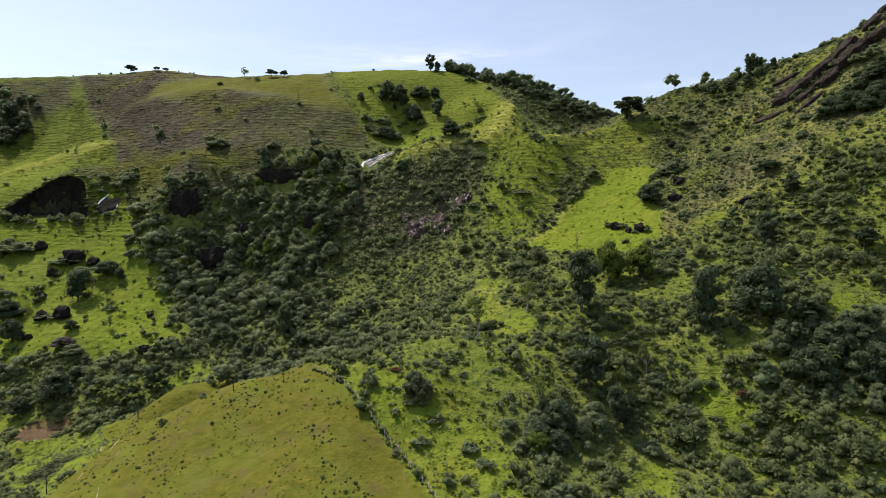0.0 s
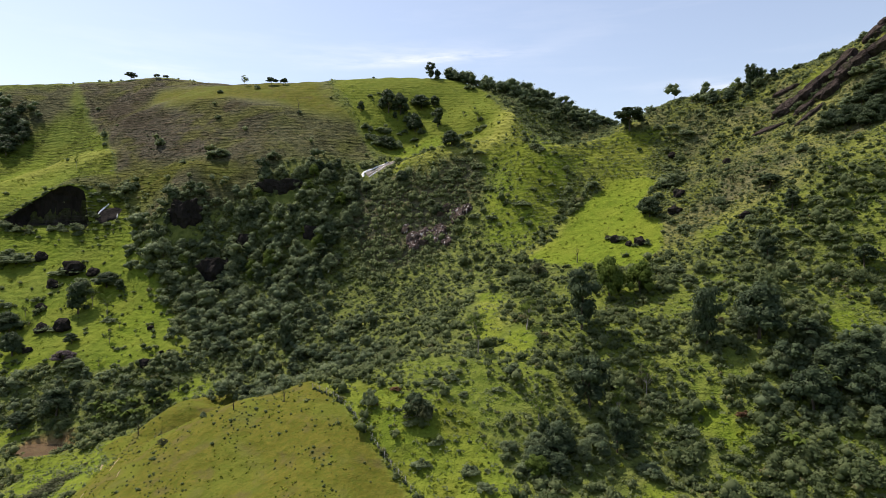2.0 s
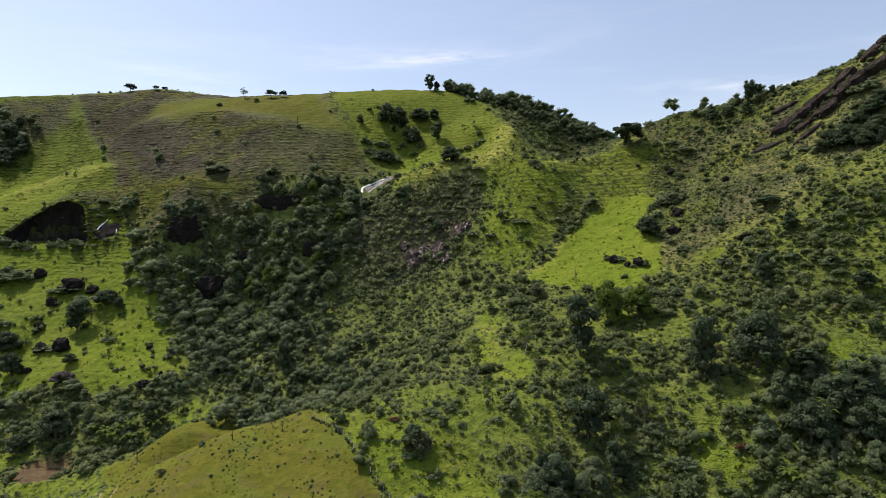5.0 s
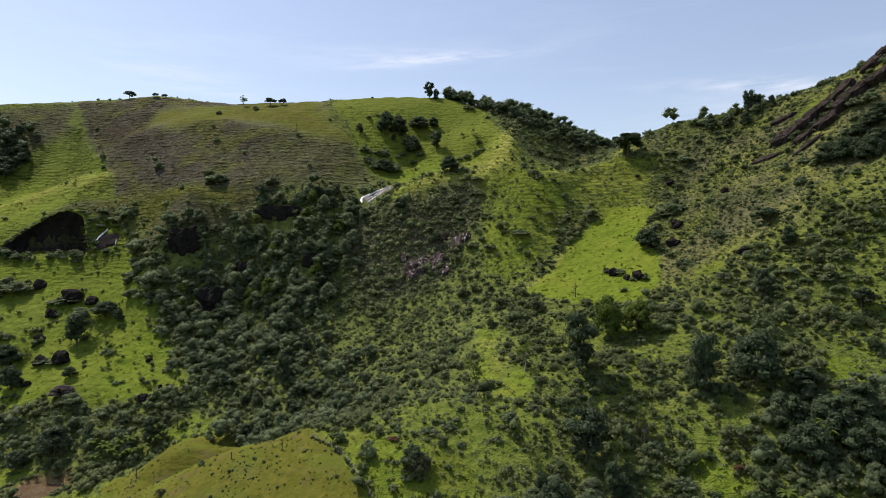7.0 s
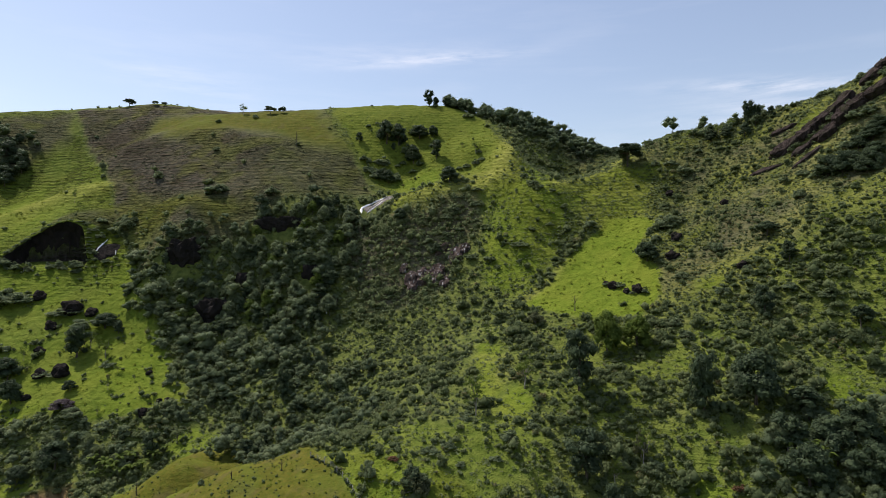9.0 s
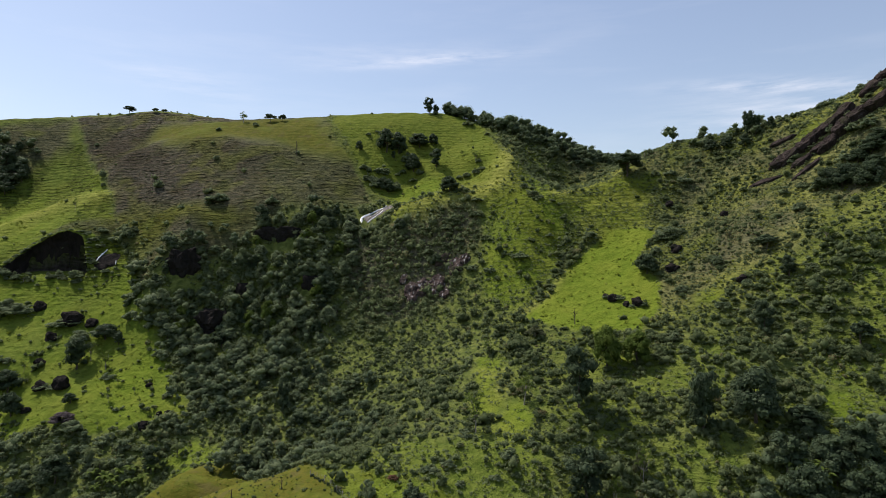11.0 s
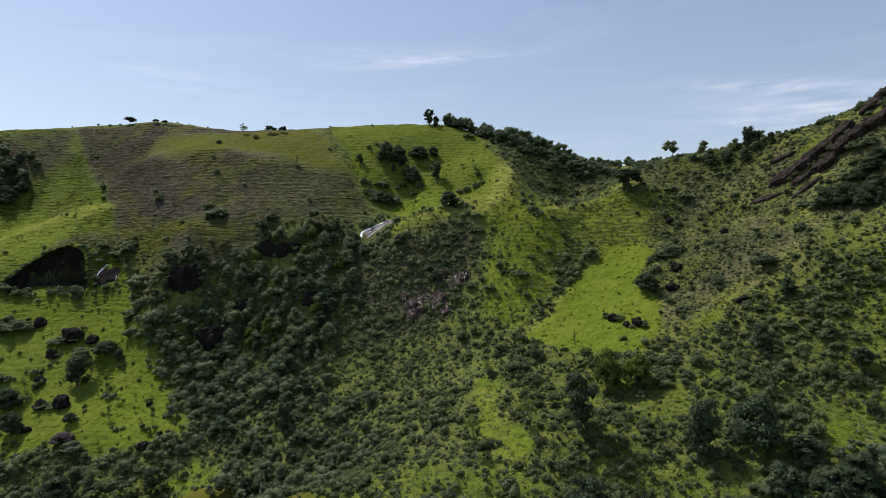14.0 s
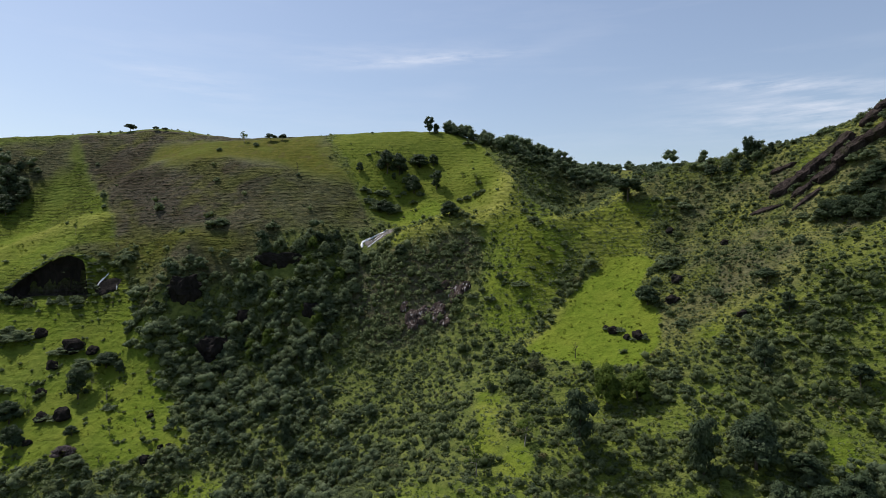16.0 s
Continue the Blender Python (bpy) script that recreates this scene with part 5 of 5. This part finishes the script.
def undergrowth():
    """Knee-high weeds and bracken between the shrubs."""
    rng, x, y = scatter(8, 1.2, -310, 215, 97, 400)
    open_land = np.maximum.reduce([region(x, y, o, 3, 2) for o in (WEST_PASTURE, DRY_FIELD, UPPER_PASTURE, EAST_FIELD, NEAR_GRASS, POND, CLIFF)])
    slope = smooth(55, 85, x) * smooth(190, 225, y)
    d = (0.5 + 0.35 * smooth(220, 260, y)) * (1 + 0.35 * slope) * (1 - open_land) * (1 - bare(x, y)) * (1 - 0.4 * region(x, y, FENCE_GRASS, 4, 3)) * (1 - 0.3 * region(x, y, GULLY_WOOD, 4)) * smooth(-0.8, -0.1, 0.4 * slope + ripple(x, y, 9, 43))
    k = rng.uniform(size=len(x)) < d
    x, y = x[k], y[k]
    n, r = len(x), np.clip(rng.lognormal(-0.6, 0.35, k.sum()), 0.3, 1.0)
    tone = np.clip(0.55 + 0.4 * ripple(x, y, 22, 81) + rng.normal(0, 0.2, n), 0, 0.92)
    heap = Heap()
    leaves(heap, rng, np.stack([x, y, lie(x, y) + 0.2 * r], -1), r[:, None] * np.array((1.2, 1.2, 0.75)), 8, r * 0.5, tone, 0.0, 0)
    tagged(new("undergrowth", heap.mesh("undergrowth", LEAF_SCRUB)), "low weeds and bracken between the shrubs", "weeds", kind="stuff")


def weeds():
    """Dark tussocks and weeds dotted over the grazed near hill and the west pasture."""
    rng, x, y = scatter(12, 1.5, -300, 60, 97, 400)
    d = np.maximum.reduce([region(x, y, NEAR_GRASS, 1) * 1.0 * smooth(-0.35, 0.45, ripple(x, y, 10, 19)), region(x, y, WEST_PASTURE, 2) * 0.02, np.maximum(region(x, y, UPPER_PASTURE, 2), region(x, y, FLANK_GRASS, 4)) * 0.12 * smooth(-0.2, 0.4, ripple(x, y, 12, 55))])
    k = rng.uniform(size=len(x)) < d
    x, y = x[k], y[k]
    n, r = len(x), np.clip(rng.lognormal(-1.55, 0.42, k.sum()), 0.12, 0.6)
    heap = Heap()
    leaves(heap, rng, np.stack([x, y, lie(x, y) + 0.35 * r], -1), r[:, None] * np.array((1.1, 1.1, 0.9)), 12, r * 0.45, rng.uniform(0, 0.5, n), -0.1, 0.8)
    tagged(new("weeds", heap.mesh("weeds", LEAF_SCRUB)), "small dark weed tussocks dotted over grazed grass", "weeds", kind="stuff")


for cover in (woodland, scrub, tufts, undergrowth, weeds):
    cover()


# ---- rocks and water ----
def slab_rise(x, y, row):
    """How far a rock outcrop stands over the ground, about."""
    rx, ry, long, wide, turn, thick, seed = row
    c, s = math.cos(radians(turn)), math.sin(radians(turn))
    u, v = ((x - rx) * c + (y - ry) * s) / long * 2, (-(x - rx) * s + (y - ry) * c) / wide * 2
    return 0.55 * thick * np.sqrt(np.clip(1 - u ** 2 - v ** 2, 0, 1))


def surface_at(x, y):
    """The ground or the rock that covers it."""
    z = np.zeros(np.shape(x))
    for row in CENTRE_ROCKS + WEST_ROCKS:
        z = np.maximum(z, slab_rise(x, y, row))
    return lie(x, y) + z


def outcrop(x, y, long, wide, turn, thick, seed, material, words, upright=False, rough=1.0):
    """A rib of bare rock, half sunk into the slope and lying along it, or standing up out of it."""
    rng = np.random.default_rng(seed)
    a = Vector((math.cos(radians(turn)), math.sin(radians(turn)), 0))
    b = Vector((-a.y, a.x, 0))
    for v in (a, b):
        v.z = 0 if upright else (spot(x + v.x * 2, y + v.y * 2) - spot(x - v.x * 2, y - v.y * 2)) / 4
    up = a.cross(b).normalized()
    a.normalize()
    b = up.cross(a)
    bm = bmesh.new()
    bmesh.ops.create_icosphere(bm, subdivisions=4, radius=1)
    off = Vector(rng.uniform(0, 60, 3))
    for v in bm.verts:
        p = Vector((v.co.x * long / 2, v.co.y * wide / 2, v.co.z * thick / 2))
        k = 1 + rough * (0.38 * noise.noise(p * 0.22 + off) + 0.22 * noise.noise(p * 0.6 + off)) - 0.16 * abs(noise.noise(p * 1.1 + off))
        flat = Vector((p.x * k, p.y * k, max(-1.0, min(0.75, v.co.z * 1.15)) * thick / 2 * k))
        v.co = a * flat.x + b * flat.y + up * flat.z
    me = bpy.data.meshes.new("rock_outcrop")
    bm.to_mesh(me)
    bm.free()
    me.materials.append(material)
    ob = new("rock_outcrop", me)
    ob.location = (x, y, spot(x, y, 0))
    return tagged(ob, words, "rock", "rock outcrops")


for x, y, long, wide, turn, thick, seed in CENTRE_ROCKS:
    outcrop(x, y, 1.1 * long, 1.1 * wide, turn, 1.7 * thick, seed, STREAKED_ROCK, "dark brown bare rock streaked pale by water")
for row in EAST_ROCKS:
    outcrop(*row, ROCK, "purplish brown slanting rock rib on the ridge flank", False, 0.75)
for row in WEST_ROCKS:
    outcrop(*row, BOULDER_ROCK, "dark brown rock slab bedded in the slope")


def cliff_face():
    """The rock wall under the lip of the west spur, its shade painted in."""
    rim = np.array([(-217, 300.5), (-213.5, 307), (-210, 311.5), (-204, 313.5), (-195, 312.5), (-187, 314), (-181.5, 313), (-177, 309), (-174.5, 302)], float)
    t = np.concatenate([[0], np.cumsum(np.hypot(*np.diff(rim, axis=0).T))])
    s = np.linspace(0, t[-1], 90)
    x, y = np.interp(s, t, rim[:, 0]), np.interp(s, t, rim[:, 1])
    x, y = x + 1.3 * ripple(s, s * 0, 6, 83), y + 1.5 * ripple(s, s * 0 + 9, 7, 85) - 0.6 * np.round(1.5 * ripple(s, s * 0 + 4, 9, 87))
    mx, my = -194.0, 290.0
    k = np.hypot(x - mx, y - my)
    nx, ny = (mx - x) / k, (my - y) / k
    top, foot = ground_at(x - 1.6 * nx, y - 1.6 * ny) + 0.25, ground_at(x + 3.2 * nx, y + 3.2 * ny) - 0.8
    taper = np.sin(np.pi * s / t[-1]) ** 0.6
    rows = []
    for v in np.linspace(0, 1, 26):
        z = foot + (top - foot) * v
        rough = 1.3 * ripple(s, z, 7, 71, 4) + 0.7 * np.round(2 * ripple(s * 0.5, z * 2.0, 5, 75, 2)) / 2
        out = 0.8 + 3.6 * v ** 2.5 * taper + rough * min(1, 8 * (1 - v))
        rows.append(np.stack([x + nx * out, y + ny * out, z], -1))
    v = np.stack(rows)
    i = np.arange(26 * 90).reshape(26, 90)
    q = np.stack([i[:-1, :-1], i[:-1, 1:], i[1:, 1:], i[1:, :-1]], -1).reshape(-1, 4)
    face = tagged(new("cliff"), "dark shaded rock cliff under a grassy lip", "cliff")
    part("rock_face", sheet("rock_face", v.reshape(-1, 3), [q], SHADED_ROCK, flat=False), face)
    lip = []
    for out, up in ((4.8, -0.5), (4.7, 0.0), (3.0, 0.3), (0.8, 0.3), (-2.5, 0.05), (-4.5, -0.6)):
        out = (out + (0.9 * ripple(s, s * 0, 4, 79) if out > 2 else 0)) * (taper if out > 0 else 1)
        lip.append(np.stack([x + nx * out, y + ny * out, (top if np.max(out) > 0 else ground_at(x + nx * out, y + ny * out)) + up], -1))
    i = np.arange(6 * 90).reshape(6, 90)
    q = np.stack([i[:-1, :-1], i[:-1, 1:], i[1:, 1:], i[1:, :-1]], -1).reshape(-1, 4)
    turf = sheet("turf", np.stack(lip).reshape(-1, 3), [q], GROUND, flat=False)
    for key, value in (("lush", 0.7), ("tread", 0.5)):
        turf.attributes.new(key, "FLOAT", "POINT").data.foreach_set("value", np.full(540, value, np.float32))
    part("turf_lip", turf, face, "overhanging lip of green turf")
    return x, y, nx, ny, top


RIM = cliff_face()
rim_pick = random.Random(29)
for k in range(54):
    i = rim_pick.randrange(3, 87)
    out = rim_pick.uniform(-1.0, 3.4) * math.sin(math.pi * i / 89) ** 0.6
    x, y = RIM[0][i] + RIM[2][i] * out, RIM[1][i] + RIM[3][i] * out
    plant("b", x, y, rim_pick.uniform(0.7, 1.7), rim_pick.uniform(1.8, 4.0), "bushes at the cliff", RIM[4][i] - spot(x, y) + 0.1)
for k in range(26):
    plant(rim_pick.choice("bbw"), rim_pick.uniform(-214, -176), rim_pick.uniform(295.5, 301), rim_pick.uniform(0.8, 3.0), rim_pick.uniform(2.0, 4.6), "bushes at the cliff")
for x, y, long, deep, turn, *_ in ROCK_WALLS:
    for k in range(9):
        side = rim_pick.uniform(-0.55, 0.55) * long
        plant("bw"[k % 2], x + side, y + rim_pick.uniform(0.2, 0.7) * deep, rim_pick.uniform(1.6, 3.6), rim_pick.uniform(2.4, 4.6), "bushes on the rock walls")
for row in ROCK_WALLS:
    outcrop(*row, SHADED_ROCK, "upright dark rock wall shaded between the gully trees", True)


def boulder(x, y, size, seed, flat=0.95):
    rng = np.random.default_rng(seed)
    bm = bmesh.new()
    bmesh.ops.create_icosphere(bm, subdivisions=3, radius=1)
    off = rng.uniform(0, 50, 3)
    for v in bm.verts:
        k = 1 + 0.6 * noise.noise(v.co * 1.1 + Vector(off)) + 0.24 * noise.noise(v.co * 3.1 + Vector(off))
        v.co = Vector((v.co.x * 1.25, v.co.y, v.co.z * flat)) * k * size / 2
    me = bpy.data.meshes.new("boulder")
    bm.to_mesh(me)
    bm.free()
    me.materials.append(BOULDER_ROCK)
    ob = new("boulder", me)
    ob.matrix_basis = pose(x, y, spot(x, y) + 0.18 * size, 0, 0, rng.uniform(0, 360))
    return tagged(ob, "dark weathered boulder lying in the grass", "boulder", "boulders")


for i, row in enumerate(((66, 234, 3.6), (73, 227, 4.0), (69.5, 228, 2.2), (64, 237, 1.8), (91, 239, 4.0), (106, 283, 3.4), (107, 216, 3.6), (96, 249, 4.0), (-168, 278, 8.2), (-187, 284, 5.1), (-171, 267, 4.4), (-168, 255, 3.6), (-160, 243, 4.7), (-151, 242, 5.8), (-159, 233, 2.9), (-117, 244, 2.2), (-106, 229, 2.0), (-103, 229, 2.0), (-109, 223, 3.6), (-159, 277, 4.5),
                         (122, 262, 3.0))):
    boulder(*row, 40 + i)


def ribbon(name, line, wide, material, lift, words, category, seed=0, ragged=0.35, group=""):
    """A strip of water or bare earth laid along the ground."""
    rng = np.random.default_rng(seed)
    line = np.asarray(line, float)
    t = np.concatenate([[0], np.cumsum(np.hypot(*np.diff(line, axis=0).T))])
    s = np.linspace(0, t[-1], max(int(t[-1] / 0.7), 6))
    x, y = np.interp(s, t, line[:, 0]), np.interp(s, t, line[:, 1])
    x, y = x + 0.35 * ripple(s, s * 0 + seed, 4, seed), y + 0.35 * ripple(s, s * 0 + seed, 4, seed + 9)
    dx, dy = np.gradient(x), np.gradient(y)
    k = np.hypot(dx, dy)
    w = wide / 2 * (1 + ragged * rng.uniform(-1, 1, len(s))) * np.clip(np.minimum(s, t[-1] - s) / 1.5 + 0.25, 0, 1)
    cols = []
    for f in (-1, -0.4, 0.4, 1):
        a, b = x - dy / k * w * f, y + dx / k * w * f
        cols.append(np.stack([a, b, surface_at(a, b) + lift * (1.0 if abs(f) < 0.9 else 0.0)], -1))
    v = np.stack(cols, 1)
    i = np.arange(len(s) * 4).reshape(-1, 4)
    q = np.concatenate([np.stack([i[:-1, j], i[:-1, j + 1], i[1:, j + 1], i[1:, j]], -1) for j in range(3)])
    return tagged(new(name, sheet(name, v.reshape(-1, 3), [q], material, flat=False)), words, category, group)


ribbon("wet_rock", [(-23, 317), (-29, 315), (-33, 311.8), (-38.5, 307.5)], 4.2, WET_ROCK, 0.3, "pale wet rock slab under the cascade", "rock", 1, 0.3)
WATER = (([(-28.6, 318), (-31, 315.5), (-33.1, 315), (-36, 313), (-38.6, 311), (-40.4, 308.5), (-40, 305.5)], 1.0, "white cascade curving round the pale rock slab"),
         ([(-38.5, 311.4), (-40.2, 309.3), (-40.3, 306.5)], 0.7, "white foam at the bend of the cascade"),
         ([(-29.3, 314), (-31.5, 312), (-33.7, 310), (-35.4, 308), (-37.1, 306)], 0.4, "thin white strand of the upper cascade"),
         ([(-32, 313.4), (-35, 311), (-37, 308.6)], 0.22, "thin white strand of the upper cascade"),
         ([(-170.2, 311), (-171.2, 309), (-172.4, 306.5), (-172.8, 304.5)], 0.8, "white water falling over the west rocks"),
         ([(-163, 305), (-162.3, 303.2)], 0.6, "short white fall beside the west rocks"),
         ([(-49.2, 270.2), (-49.6, 268.4), (-50.1, 266.6)], 0.4, "thin white fall half hidden by trees"))
for i, (line, wide, words) in enumerate(WATER):
    ribbon("waterfall", line, wide, WHITE_WATER, 0.5 if line[0][0] < -150 else 0.35, words, "waterfall", 2 + i, 0.6, "cascades")
for i, (line, wide) in enumerate((([(-88, 167), (-85, 155)], 0.35), ([(-86, 146), (-85, 141)], 0.25), ([(-80, 152), (-79, 147)], 0.2), ([(-76, 134), (-72, 127)], 0.2),
                                  ([(-86, 200), (-92, 194), (-96, 188)], 0.5), ([(-98, 172), (-94, 168), (-90, 160)], 0.5), ([(-90, 136), (-88, 128), (-86, 122)], 0.9))):
    ribbon("trail", line, wide, EARTH, 0.1, "narrow worn path of bare orange earth", "path", 20 + i, 0.5, "cattle trails")

pond_bm = bmesh.new()
pond_bm.faces.new([pond_bm.verts.new((-126 + 1.22 * (x + 126), 193 + 1.22 * (y - 193), 1.75)) for x, y in POND][::-1])
pond_mesh = bpy.data.meshes.new("pond")
pond_bm.normal_update()
pond_bm.to_mesh(pond_mesh)
pond_bm.free()
pond_mesh.materials.append(MUDDY_WATER)
tagged(new("pond", pond_mesh), "small still pond of brown muddy water", "pond", kind="structure")


# ---- fence over the near hill ----
def fence(line, gap):
    root = tagged(new("fence"), "old wire fence on weathered wooden posts", "fence")
    line = np.asarray(line, float)
    t = np.concatenate([[0], np.cumsum(np.hypot(*np.diff(line, axis=0).T))])
    s = np.arange(0, t[-1], gap)
    x, y = np.interp(s, t, line[:, 0]), np.interp(s, t, line[:, 1])
    z = lie(x, y)
    heap = Heap()
    tube(heap, [(0, 0, -0.4), (0.01, 0, 0.6), (0, 0.02, 1.45), (0, 0.02, 1.5)], [0.085, 0.08, 0.075, 0.03], 7)
    me = heap.mesh("post", POST_WOOD, False)
    for i in range(len(s)):
        part("post", me, root).matrix_basis = pose(x[i], y[i], z[i], pick.uniform(-5, 5), pick.uniform(-5, 5), pick.uniform(0, 360))
    for up in (0.5, 0.9, 1.3):
        heap = Heap()
        tube(heap, np.stack([x, y, z + up], -1), np.full(len(x), 0.012), 4)
        part("wire", heap.mesh("wire", WIRE), root)
    return root


FENCE = [(-34, 159), (-28, 154.5), (-23, 149), (-18, 142), (-13, 136), (-8, 130), (-2, 120), (3, 108)]
fence(FENCE, 2.6)


def hedge():
    """Weeds and small shrubs that grow along the fence."""
    rng = np.random.default_rng(9)
    line = np.asarray(FENCE, float)
    u = rng.uniform(0, len(line) - 1.001, 170)
    i = u.astype(int)
    p = line[i] + (line[i + 1] - line[i]) * (u - i)[:, None] + rng.normal(0, 0.3, (170, 2))
    r = np.clip(rng.lognormal(-1.45, 0.4, 170), 0.14, 0.6)
    heap = Heap()
    leaves(heap, rng, np.stack([p[:, 0], p[:, 1], lie(p[:, 0], p[:, 1]) + 0.4 * r], -1), r[:, None] * np.array((1, 1, 1.0)), 40, r * 0.28, rng.uniform(0, 0.5, 170), -0.1, 0.8)
    tagged(new("fence_weeds", heap.mesh("fence_weeds", LEAF_DARK)), "dark weeds grown up along the wire fence", "weeds", kind="stuff")


hedge()
